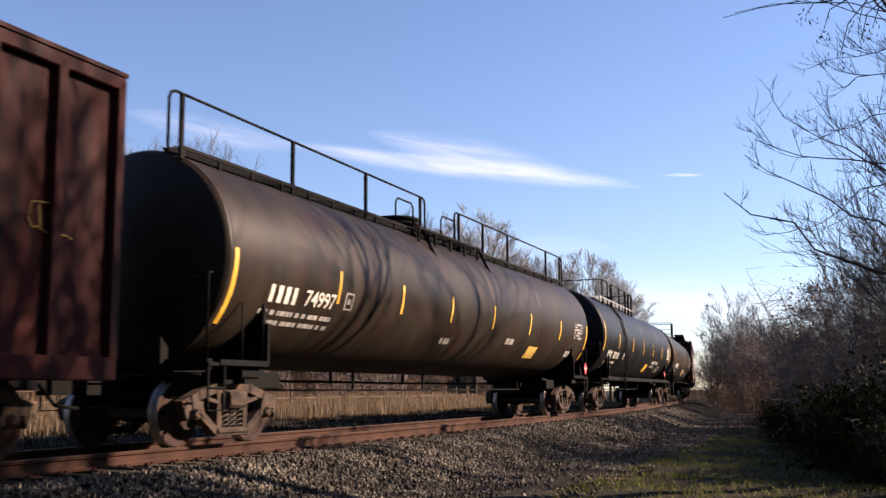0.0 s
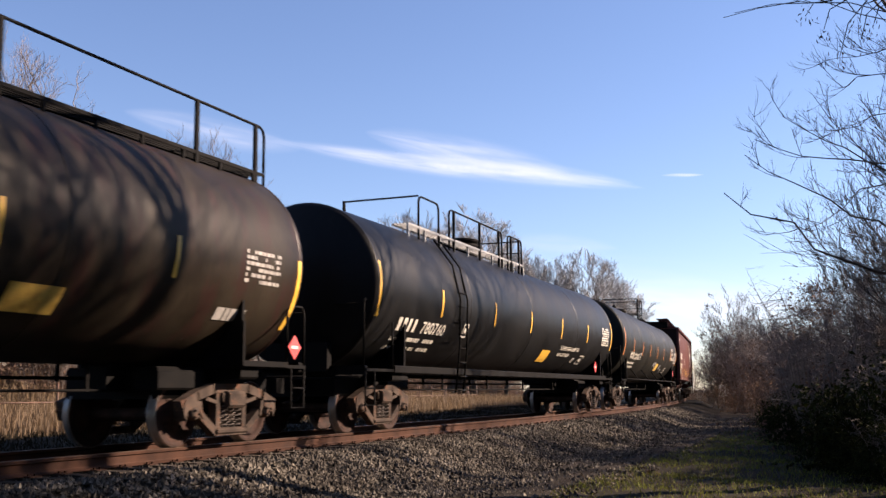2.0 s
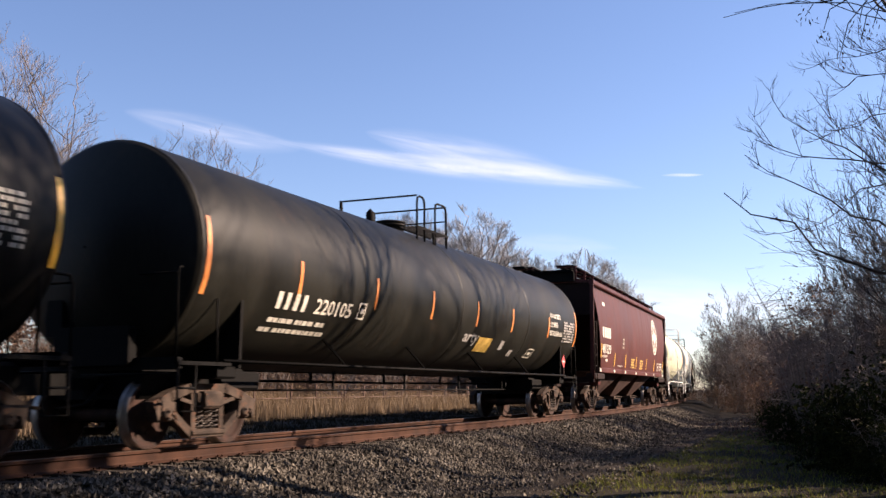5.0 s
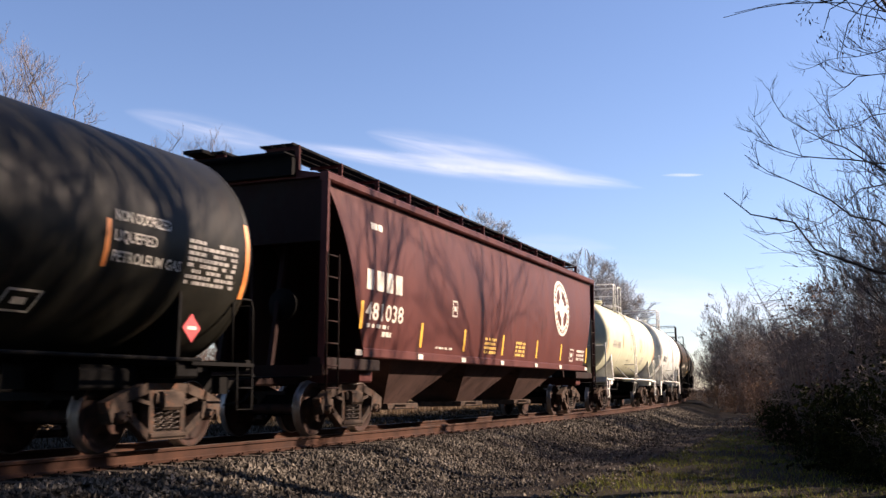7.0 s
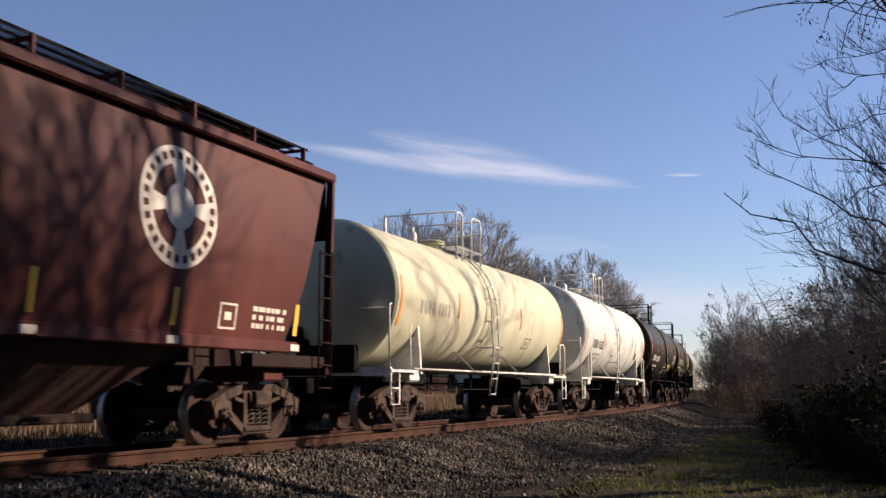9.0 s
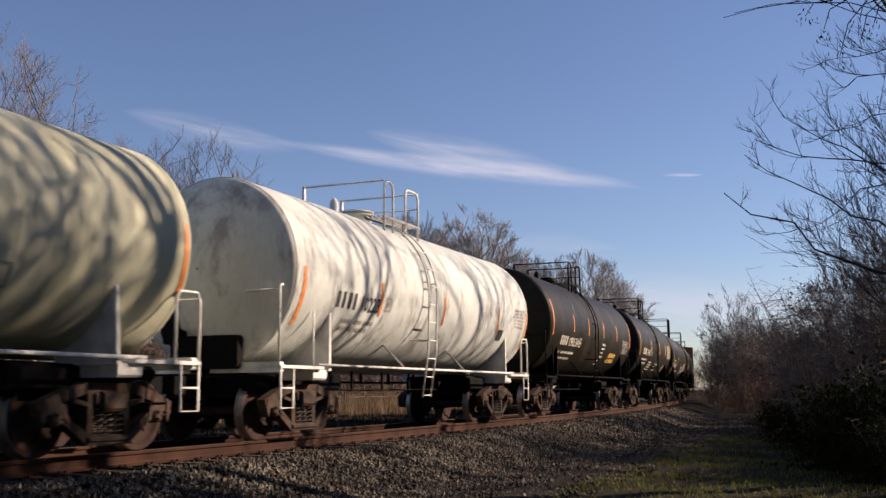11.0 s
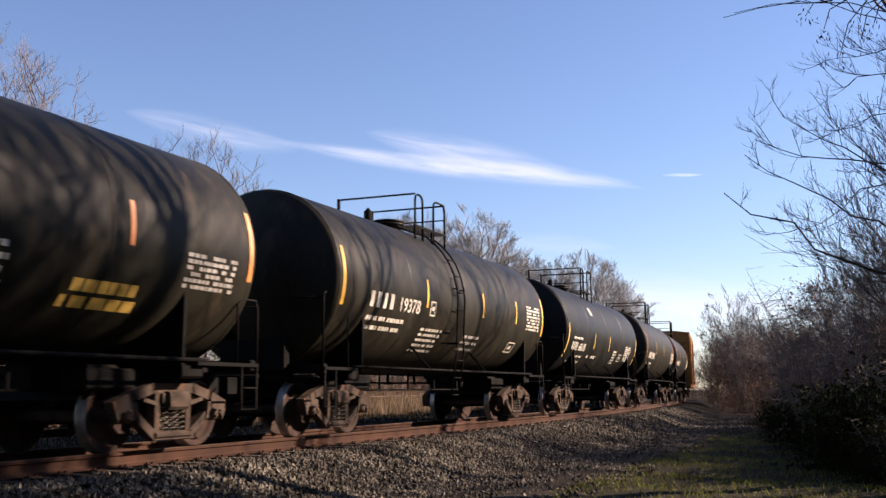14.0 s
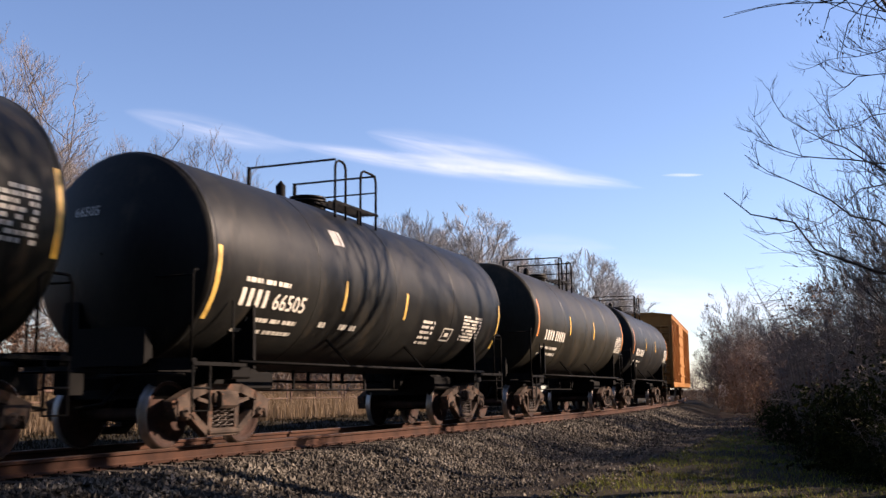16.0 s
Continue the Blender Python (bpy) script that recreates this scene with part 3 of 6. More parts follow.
# ---------------------------------------------------------------- lettering and marks on a shell or a side
class Skin:
    """The camera's side of a car body: place(x, z, lift) gives the point on it."""

    def __init__(self, R=None, zc=None, curve=None):
        self.R, self.zc, self.curve = R, zc, curve

    def place(self, x, z, lift=0.006):
        if self.curve:
            return (x, -(self.curve(z) + lift), z)
        a = math.asin(max(-1, min(1, (z - self.zc) / self.R)))
        r = self.R + lift
        return (x, -r * math.cos(a), self.zc + r * math.sin(a))

    def up(self, z, h):
        """Height reached h metres of arc above z."""
        if self.curve:
            return z + h
        a = math.asin((z - self.zc) / self.R) + h / self.R
        return self.zc + self.R * math.sin(a)


def patch(m, skin, x0, x1, z0, z1, lift=0.006, nz=6, slant=0.0):
    v, f = [], []
    for j in range(nz + 1):
        z = z0 + (z1 - z0) * j / nz
        o = slant * j / nz
        v += [skin.place(x0 + o, z, lift), skin.place(x1 + o, z, lift)]
    for j in range(nz):
        f.append((2 * j, 2 * j + 1, 2 * j + 3, 2 * j + 2))
    m.add(v, f)


def strip_mark(car, skin, x, z0, z1, w=0.085, mat=None):
    m = Mesh()
    patch(m, skin, x - w / 2, x + w / 2, z0, z1, 0.008, 8)
    part("reflective_strip", m, mat or M_YELLOW, car)


def words(car, skin, body, x, z, size, width, mat, name="lettering"):
    """Lettering of that width in metres, its lower left corner at x, z."""
    v, f = text_mesh(body, size)
    k = width / max(p[0] for p in v)
    m = Mesh()
    m.add([skin.place(x + p[0] * k, skin.up(z, p[1]), 0.011) for p in v], f)
    m.fix = False
    part(name, m, mat, car)


def blocks(m, skin, x, z, n, w, h, rng, gap=0.42):
    """Bars in place of letters that are not spelt out."""
    for i in range(n):
        k = w * (1 - gap)
        patch(m, skin, x + i * w, x + i * w + k * rng.uniform(0.75, 1), z, skin.up(z, h), 0.009, 2)


def small_print(car, skin, rows, mat, seed=1):
    """Lines of bars: (x, z, length, height) each."""
    rng = random.Random(seed)
    m = Mesh()
    for x, z, length, h in rows:
        e = x + length
        while x < e - 0.02:
            w = rng.uniform(0.05, 0.17) * (1 if h < 0.12 else 1.6)
            patch(m, skin, x, min(x + w, e), z, skin.up(z, h), 0.008, 2)
            x += w + rng.choice((0.025, 0.03, 0.09))
    m.fix = False
    tagged(part("small_print", m, mat, car), kind="stuff")


def owner_mark(car, m, mat):
    tagged(part("owner_mark", m, mat, car), kind="stuff")


def stencil_box(car, skin, x, z, w, h, mat, slant=0.0, inner=True):
    m = Mesh()
    t = 0.03
    z1 = skin.up(z, h)
    patch(m, skin, x, x + w, z, skin.up(z, t), 0.009, 1, 0)
    patch(m, skin, x + slant, x + w + slant, skin.up(z, h - t), z1, 0.009, 1, 0)
    patch(m, skin, x, x + t, z, z1, 0.009, 3, slant)
    patch(m, skin, x + w - t, x + w, z, z1, 0.009, 3, slant)
    if inner:
        patch(m, skin, x + w * 0.3 + slant * 0.5, x + w * 0.7 + slant * 0.5, skin.up(z, h * 0.35), skin.up(z, h * 0.65), 0.009, 2, 0)
    m.fix = False
    part("stencil_box", m, mat, car)


def table_print(car, skin, x, z, w, h, mat, seed=2):
    rng = random.Random(seed)
    m = Mesh()
    n = max(3, int(h / 0.075))
    for i in range(n):
        z0, z1 = skin.up(z, h * i / n), skin.up(z, h * (i + 0.62) / n)
        a = x
        while a < x + w:
            b = min(x + w, a + rng.uniform(0.04, 0.13))
            if rng.random() < 0.85:
                patch(m, skin, a, b, z0, z1, 0.009, 1)
            a = b + 0.022
    m.fix = False
    tagged(part("data_table", m, mat, car), kind="stuff")


def placard(car, x, y, z, s=0.19):
    m = Mesh()
    m.add([(x - s, y, z), (x, y, z - s), (x + s, y, z), (x, y, z + s), (x - s, y + 0.02, z), (x, y + 0.02, z - s), (x + s, y + 0.02, z), (x, y + 0.02, z + s)],
          [(0, 1, 2, 3), (7, 6, 5, 4), (0, 4, 5, 1), (1, 5, 6, 2), (2, 6, 7, 3), (3, 7, 4, 0)])
    p = part("hazard_placard", m, M_RED, car, "red diamond hazard placard")
    k = Mesh()
    k.add([(x - s * 0.5, y - 0.004, z - s * 0.12), (x + s * 0.5, y - 0.004, z - s * 0.12), (x + s * 0.5, y - 0.004, z + s * 0.12), (x - s * 0.5, y - 0.004, z + s * 0.12)], [(0, 1, 2, 3)])
    part("number_bar", k, M_WHITE_INK, p)


# ---------------------------------------------------------------- tank cars
def tank_car(label, ring0, ring1, bog0, bog1, paint, R=1.57, zc=2.69, trim=None, sill="pipe", top="short", centre=None, ladder=True, head=0.5, shift=0.0):
    """A tank car from its two end seams and two bogies, as metres along the train. Returns the car, its skin and a turn of those metres into its own x."""
    mid = (bog0 + bog1) / 2
    x0, x1 = ring0 - mid, ring1 - mid
    car = thing("tank_car", label, "tank car", "cars of the freight train")
    CARS.append((car, mid + shift, (bog1 - bog0) / 2))
    trim = trim or M_STEEL_DARK
    m = Mesh()
    m.soft = True
    kn = 0.13
    rim, deep = R - kn * (1 - math.cos(radians(58))), kn * math.sin(radians(58))
    hp = [(deep + (head - deep) * (1 - (q / rim) ** 2), q) for q in np.linspace(0.02, rim * 0.96, 10)]
    hp += [(kn * math.sin(radians(a)), R - kn * (1 - math.cos(radians(a)))) for a in (58, 44, 30, 15, 0)]
    prof = [(x0 - s, r) for s, r in hp] + [(x0 + (x1 - x0) * k / 6, R) for k in range(1, 6)] + [(x1 + s, r) for s, r in hp[::-1]]
    m.lathe(prof, 56, "x", (0, 0, zc))
    shell = part("shell", m, paint, car)
    for k in range(0, 5):
        x = x0 + (x1 - x0) * k / 4
        b = Mesh()
        b.soft = True
        w = 0.05 if k in (0, 4) else 0.022
        b.lathe([(x - w, R - 0.002), (x - w * 0.6, R + 0.005), (x + w * 0.6, R + 0.005), (x + w, R - 0.002)], 56, "x", (0, 0, zc))
        part("seam_band", b, paint, shell)
    xa, xb = bog0 - mid, bog1 - mid
    skin = Skin(R, zc)
    belly = zc - R
    # stub sills, bolsters, saddles and end sills
    for xo, xe, s in ((xa, x0 - 0.35, -1), (xb, x1 + 0.35, 1)):
        u = Mesh()
        u.bar((xe, 0, 0.93), (xo - s * 1.6, 0, 0.98), 0.36, 0.36)
        part("stub_sill", u, M_STEEL_DARK, car)
        u = Mesh()
        u.box(min(xe - s * 0.1, xo - s * 1.3), max(xe - s * 0.1, xo - s * 1.3), -0.8, 0.8, 0.66, 1.1, 0.05)
        u.box(min(xo - s * 0.5, xo - s * 1.5), max(xo - s * 0.5, xo - s * 1.5), -0.95, -0.55, 0.78, 1.05, 0.03)
        part("draft_box", u, M_STEEL_DARK, car)
        u = Mesh()
        u.box(xo - 0.22, xo + 0.22, -1.38, 1.38, 0.93, 1.12, 0.03)
        part("bolster", u, trim if trim is M_WHITE_STEEL else M_STEEL_DARK, car)
        for k in (-1, 1):
            u = Mesh()
            pts = [(k * 1.42, 1.08)] + [(k * math.cos(a) * (R + 0.004), zc + math.sin(a) * (R + 0.004)) for a in np.linspace(-0.42, -1.25, 8)] + [(k * 0.45, 1.08)]
            u.prism(pts, "x", xo - s * 0.26 - 0.03, xo - s * 0.26 + 0.03)
            part("saddle_web", u, trim, car)
        u = Mesh()
        u.box(min(xe, xe - s * 0.14), max(xe, xe - s * 0.14), -1.42, 1.42, 1.04, 1.2, 0.02)
        u.box(min(xe, xo), max(xe, xo), -1.46, -1.0, 1.10, 1.15)
        u.box(min(xe, xo), max(xe, xo), 1.0, 1.46, 1.10, 1.15)
        part("end_platform", u, trim, car)
        coupler(car, xe, s)
        for k in (-1, 1):
            u = Mesh()
            if s < 0:
                u.tube([(xe, k * 1.42, 1.12), (xe, k * 1.42, 2.3), (xe + 0.02, k * 1.42, 2.36), (xe + 0.1, k * 1.41, 2.38)], 0.019, 6)
                w = Mesh()
                w.tube([(xo - 0.35, k * 1.45, 1.12), (xo - 0.35, k * 1.45, 2.02)], 0.016, 6)
                part("grab_iron", w, trim, car)
            else:
                u.tube([(xe, k * 1.42, 1.12), (xe, k * 1.42, 1.95), (xe - s * 0.06, k * 1.42, 2.06), (xe - s * 0.42, k * 1.42, 2.06), (xe - s * 0.5, k * 1.42, 1.98), (xe - s * 0.5, k * 1.42, 1.12)], 0.021, 6)
            part("end_handrail", u, trim, car)
            u = Mesh()
            u.tube([(xe - s * 0.02, k * 1.44, 1.1), (xe - s * 0.02, k * 1.44, 0.5), (xe - s * 0.4, k * 1.44, 0.5), (xe - s * 0.4, k * 1.44, 1.1)], 0.018, 5)
            u.tube([(xe - s * 0.02, k * 1.44, 0.8), (xe - s * 0.4, k * 1.44, 0.8)], 0.016, 5)
            part("stirrup_step", u, trim, car)
        u = Mesh()
        zg = 2.3 if s < 0 else 1.98
        u.tube([(xe, -1.42, zg), (xe, -0.6, zg), (xe, 0.6, zg), (xe, 1.42, zg)], 0.014, 5)
        part("end_grab_bar", u, trim, car)
        bogie_ob = bogie(car, xo)
        BOGIES.append((bogie_ob, mid + shift, xo, (bog1 - bog0) / 2))
    u = Mesh()
    u.soft = True
    u.lathe([(0, 0.0), (0, 0.26), (0.03, 0.28), (0.05, 0.26), (0.05, 0.0)], 18, "x", (x0 - 0.32, 0.55, 1.75))
    u.tube([(x0 - 0.3, 0.55, 1.75), (x0 - 0.1, 0.55, 1.75)], 0.02, 5)
    part("brake_wheel", u, M_STEEL_DARK, car)
    u = Mesh()
    u.box(x0 - 0.46, x0 - 0.30, -0.75, 0.5, 1.1, 1.62, 0.04)
    u.box(x0 - 0.42, x0 - 0.32, 0.42, 0.68, 1.5, 2.0, 0.03)
    part("brake_housing", u, M_STEEL_DARK, car)
    u = Mesh()
    u.soft = True
    u.lathe([(-0.5, 0.0), (-0.5, 0.14), (-0.44, 0.19), (0.44, 0.19), (0.5, 0.14), (0.5, 0.0)], 16, "x", (xa + 2.4, 0.45, 0.9))
    part("air_reservoir", u, M_STEEL_DARK, car)
    u = Mesh()
    u.tube([(xa + 1.5, 0.3, 0.95), (0, 0.3, 0.93), (xb - 1.5, 0.3, 0.95)], 0.025, 5)
    u.tube([(xa + 1.2, -0.2, 0.78), (xb - 1.2, -0.2, 0.78)], 0.018, 5)
    for k in range(5):
        x = xa + 2 + (xb - xa - 4) * k / 4
        u.bar((x, 0.3, 0.9), (x, 0.3, belly + 0.1), 0.05, 0.05, (1, 0, 0))
        u.bar((x, -0.2, 0.76), (x, -0.2, belly + 0.1), 0.04, 0.04, (1, 0, 0))
    part("brake_pipe", u, M_STEEL_DARK, car)
    # running rail along each side, or a continuous sill
    for k in (-1, 1):
        u = Mesh()
        if sill == "pipe":
            u.tube([(xa - 0.2, k * 1.45, 1.17), (xb + 0.2, k * 1.45, 1.17)], 0.026, 6)
            n = 2 if x1 - x0 < 14 else 4
            for j in range(1, n + 1):
                x = xa + (xb - xa) * j / (n + 1)
                a = math.asin((1.62 - zc) / R)
                u.bar((x, k * 1.45, 1.17), (x - 0.3, k * R * math.cos(a), 1.62), 0.07, 0.03)
            part("side_rail", u, trim, car)
        elif sill == "beam":
            u.box(xa - 0.3, xb + 0.3, min(k * 1.36, k * 1.48), max(k * 1.36, k * 1.48), 1.08, 1.22, 0.015)
            part("side_sill", u, trim, car)
        else:
            for xo, s in ((xa, 1), (xb, -1)):
                w = Mesh()
                w.bar((xo + s * 0.3, k * 1.45, 1.12), (xo + s * 0.3, k * 1.45, 1.75), 0.07, 0.05, (1, 0, 0))
                w.bar((xo - s * 0.9, k * 1.45, 1.15), (xo + s * 0.3, k * 1.45, 1.15), 0.06, 0.08)
                part("step_frame", w, trim, car)
    # walkway, guard rails, manway and ladders
    c = (centre - mid) if centre is not None else (x0 + x1) / 2
    deck = zc + R + 0.02

    def guard(xs, y, gaps=(), ztop=4.93, cross=True):
        zb = zc + math.sqrt(max(0.01, R * R - y * y)) - 0.02
        runs, run = [], [xs[0]]
        for i, x in enumerate(xs[1:]):
            if i in gaps:
                runs.append(run)
                run = [x]
            else:
                run.append(x)
        for run in runs + [run]:
            a, b = run[0], run[-1]
            c_ = min(0.14, (b - a) / 3)
            u = Mesh()
            u.tube([(a, -y, zb), (a, -y, ztop - c_), (a + c_ * 0.3, -y, ztop - c_ * 0.3), (a + c_, -y, ztop), (b - c_, -y, ztop), (b - c_ * 0.3, -y, ztop - c_ * 0.3), (b, -y, ztop - c_), (b, -y, zb)], 0.024, 6)
            part("handrail", u, trim, car)
            for x in run[1:-1] + ([a + 0.3] if b - a > 1.2 else []) + ([b - 0.25] if b - a > 1.2 else []):
                u = Mesh()
                u.bar((x, -y, zb), (x, -y, ztop), 0.05, 0.065, (1, 0, 0))
                part("rail_post", u, trim, car)
        if cross:
            for x in (xs[0], xs[-1]):
                u = Mesh()
                u.bar((x, y, zb), (x, y, ztop + 0.02), 0.05, 0.065, (1, 0, 0))
                part("rail_post", u, trim, car)
        if cross:
            for x in (xs[0], xs[-1]):
                u = Mesh()
                u.tube([(x, -y, ztop), (x, y, ztop)], 0.02, 6)
                part("handrail", u, trim, car)
            u = Mesh()
            u.tube([(xs[-1], -y, ztop - 0.33), (xs[-1], y, ztop - 0.33)], 0.016, 5)
            part("mid_rail", u, trim, car)

    def walkway(a, b, y0, y1, z):
        for k in (-1, 1):
            u = Mesh()
            n = max(3, int((b - a) / 0.06))
            lo, hi = min(k * y0, k * y1), max(k * y0, k * y1)
            u.box(a, b, lo, lo + 0.02, z - 0.05, z)
            u.box(a, b, hi - 0.02, hi, z - 0.05, z)
            for j in range(5):
                y = lo + (hi - lo) * (j + 0.5) / 5
                u.box(a, b, y - 0.012, y + 0.012, z - 0.03, z - 0.004)
            for j in range(int((b - a) / 0.9) + 1):
                x = a + 0.05 + j * 0.9
                zb = zc + math.sqrt(max(0.01, R * R - y1 * y1))
                u.bar((x, k * y1 * 0.97, zb - 0.02), (x, k * y1 * 0.97, z - 0.02), 0.04, 0.04, (1, 0, 0))
            tagged(part("walkway", u, M_GALV if trim is not M_STEEL_DARK or top == "mid" else trim, car), kind="stuff")

    def manway(x, r=0.38, h=0.34):
        u = Mesh()
        u.soft = True
        u.lathe([(deck - 0.12, r), (deck + h * 0.42, r), (deck + h * 0.44, r + 0.07), (deck + h * 0.58, r + 0.07), (deck + h * 0.6, r), (deck + h * 0.72, r), (deck + h * 0.74, r + 0.05), (deck + h * 0.92, r + 0.05), (deck + h, r * 0.8), (deck + h + 0.05, 0.0)], 22, "z", (x, 0, 0))
        part("manway", u, paint if top == "short" else trim, car)

    if top == "short":
        guard([c - 0.75, c - 0.35, c + 0.25, c + 0.9], 0.92, gaps=(1,))
        walkway(c - 0.8, c + 0.95, 0.5, 0.95, deck - 0.02)
        manway(c - 0.15, 0.30, 0.22)
        for x, h in ((c - 0.95, 0.3), (c + 0.55, 0.22)):
            u = Mesh()
            u.soft = True
            u.lathe([(deck - 0.05, 0.09), (deck + h, 0.09), (deck + h + 0.04, 0.05), (deck + h + 0.1, 0.0)], 12, "z", (x, 0.1, 0))
            part("valve", u, trim, car)
    elif top == "mid":
        guard([c - 3.7, c - 2.55, c - 1.9, c + 0.2, c + 1.95, c + 2.45, c + 3.7], 0.9, gaps=(1, 4))
        walkway(c - 4.3, c + 3.8, 0.55, 0.92, deck - 0.02)
        manway(c + 1.2, 0.45, 0.42)
    else:
        xs0 = [x0 - 0.4, x0 + 3.0, x0 + 5.8, c - 0.9]
        guard(xs0, 0.72, cross=False, ztop=5.02)
        guard([c + 0.9, c + 2.9, c + 4.9, x1 - 1.6, x1 + 0.2], 0.72, cross=False, ztop=5.02)
        walkway(x0 - 0.1, x1 + 0.2, 0.4, 0.74, deck - 0.02)
        walkway(c - 1.9, c + 2.0, 0.74, 1.02, deck - 0.04)
        manway(c - 0.9, 0.48, 0.36)
        for x in (c - 2.4, c + 0.1):
            u = Mesh()
            u.tube([(x, -0.7, deck), (x, -0.7, deck + 0.42), (x + 0.1, -0.7, deck + 0.52), (x + 0.8, -0.7, deck + 0.52), (x + 0.9, -0.7, deck + 0.42), (x + 0.9, -0.7, deck)], 0.02, 6)
            part("hatch_guard", u, trim, car)
    if ladder:
        for k in (-1, 1):
            u = Mesh()
            for dx in (-0.2, 0.2):
                pts = [(c + dx - 0.02, k * 1.50, 0.62), (c + dx, k * 1.62, 1.5), (c + dx, k * (R + 0.1), zc)]
                pts += [(c + dx, k * (R + 0.09) * math.cos(a), zc + (R + 0.09) * math.sin(a)) for a in np.linspace(0.15, 0.98, 6)]
                u.tube(pts, 0.02, 5)
            for j in range(9):
                z = 0.66 + j * 0.36
                if z < 1.5:
                    y = 1.50 + 0.12 * (z - 0.62) / 0.88
                else:
                    a = max(0.0, math.asin(min(1, (z - zc) / (R + 0.09)))) if z > zc else 0
                    y = (R + 0.095) * math.cos(a) if z > zc else 1.62
                u.tube([(c - 0.2, k * y, z), (c + 0.2, k * y, z)], 0.014, 5)
            for z in (1.75, 2.9):
                a = math.asin((z - zc) / R)
                for dx in (-0.2, 0.2):
                    u.tube([(c + dx, k * (R - 0.02) * math.cos(a), z), (c + dx, k * (R + 0.1), z)], 0.014, 5)
            part("ladder", u, trim, car)
    return car, skin, (lambda s: s - mid)


def head_number(car, body, x0, R, zc, mat, head=0.5, size=0.2, y=0.6, z=3.2):
    """Small number on the leading end of the shell."""
    v, f = text_mesh(body, size)
    m = Mesh()
    for a, b in v:
        yy, zz = y - a, z + b
        m.v.append((x0 - 0.11 - (head - 0.11) * (1 - (yy * yy + (zz - zc) ** 2) / (R - 0.061) ** 2) - 0.012, yy, zz))
    m.f, m.mi, m.smooth, m.fix = list(f), [0] * len(f), [False] * len(f), False
    part("end_number", m, mat, car)


def strips(car, skin, to_x, places, mat, z0=2.45, z1=2.98):
    for s in places:
        strip_mark(car, skin, to_x(s), z0, z1, mat=mat)


def end_strips(car, skin, r0, r1, mat, z0=2.2, z1=3.2):
    for x in (r0, r1):
        strip_mark(car, skin, x, z0, z1, 0.1, mat)


def brown_tank():
    car, sk, X = tank_car("long oily brown tank car with yellow strips", 4.95, 24.8, 5.75, 23.7, M_TANK_BROWN, sill="steps", top="long", centre=14.6, ladder=False, shift=-0.05)
    strips(car, sk, X, (8.15, 10.7, 13.25, 15.95, 18.85, 21.75), M_YELLOW, 2.2, 2.74)
    end_strips(car, sk, X(5.05), X(24.75), M_YELLOW, 1.7, 2.75)
    rng = random.Random(1)
    m = Mesh()
    blocks(m, sk, X(6.05), 2.08, 4, 0.22, 0.27, rng)
    m.fix = False
    owner_mark(car, m, M_WHITE_INK)
    words(car, sk, "74997", X(7.08), 2.1, 0.36, 1.0, M_WHITE_INK)
    small_print(car, sk, [(X(5.9), 1.9, 2.2, 0.08), (X(6.2), 1.76, 1.9, 0.08)], M_GREY_INK, 3)
    stencil_box(car, sk, X(8.4), 2.12, 0.28, 0.3, M_GREY_INK)
    m = Mesh()
    patch(m, sk, X(19.2), X(20.0), 1.62, 1.92, 0.009, 4)
    part("yellow_panel", m, M_YELLOW_INK, car)
    table_print(car, sk, X(23.3), 2.3, 0.9, 0.5, M_GREY_INK, 5)
    small_print(car, sk, [(X(17.2), 1.9, 0.6, 0.16), (X(13.1), 1.75, 0.5, 0.14), (X(22.9), 1.75, 0.7, 0.2)], M_GREY_INK, 8)
    placard(car, X(24.75), -1.5, 1.42)
    for p in (12.9, 16.4):
        u = Mesh()
        u.bar((X(p), -1.0, 4.18), (X(p + 0.2), -1.28, 3.5), 0.06, 0.05)
        part("platform_bracket", u, M_STEEL_DARK, car)


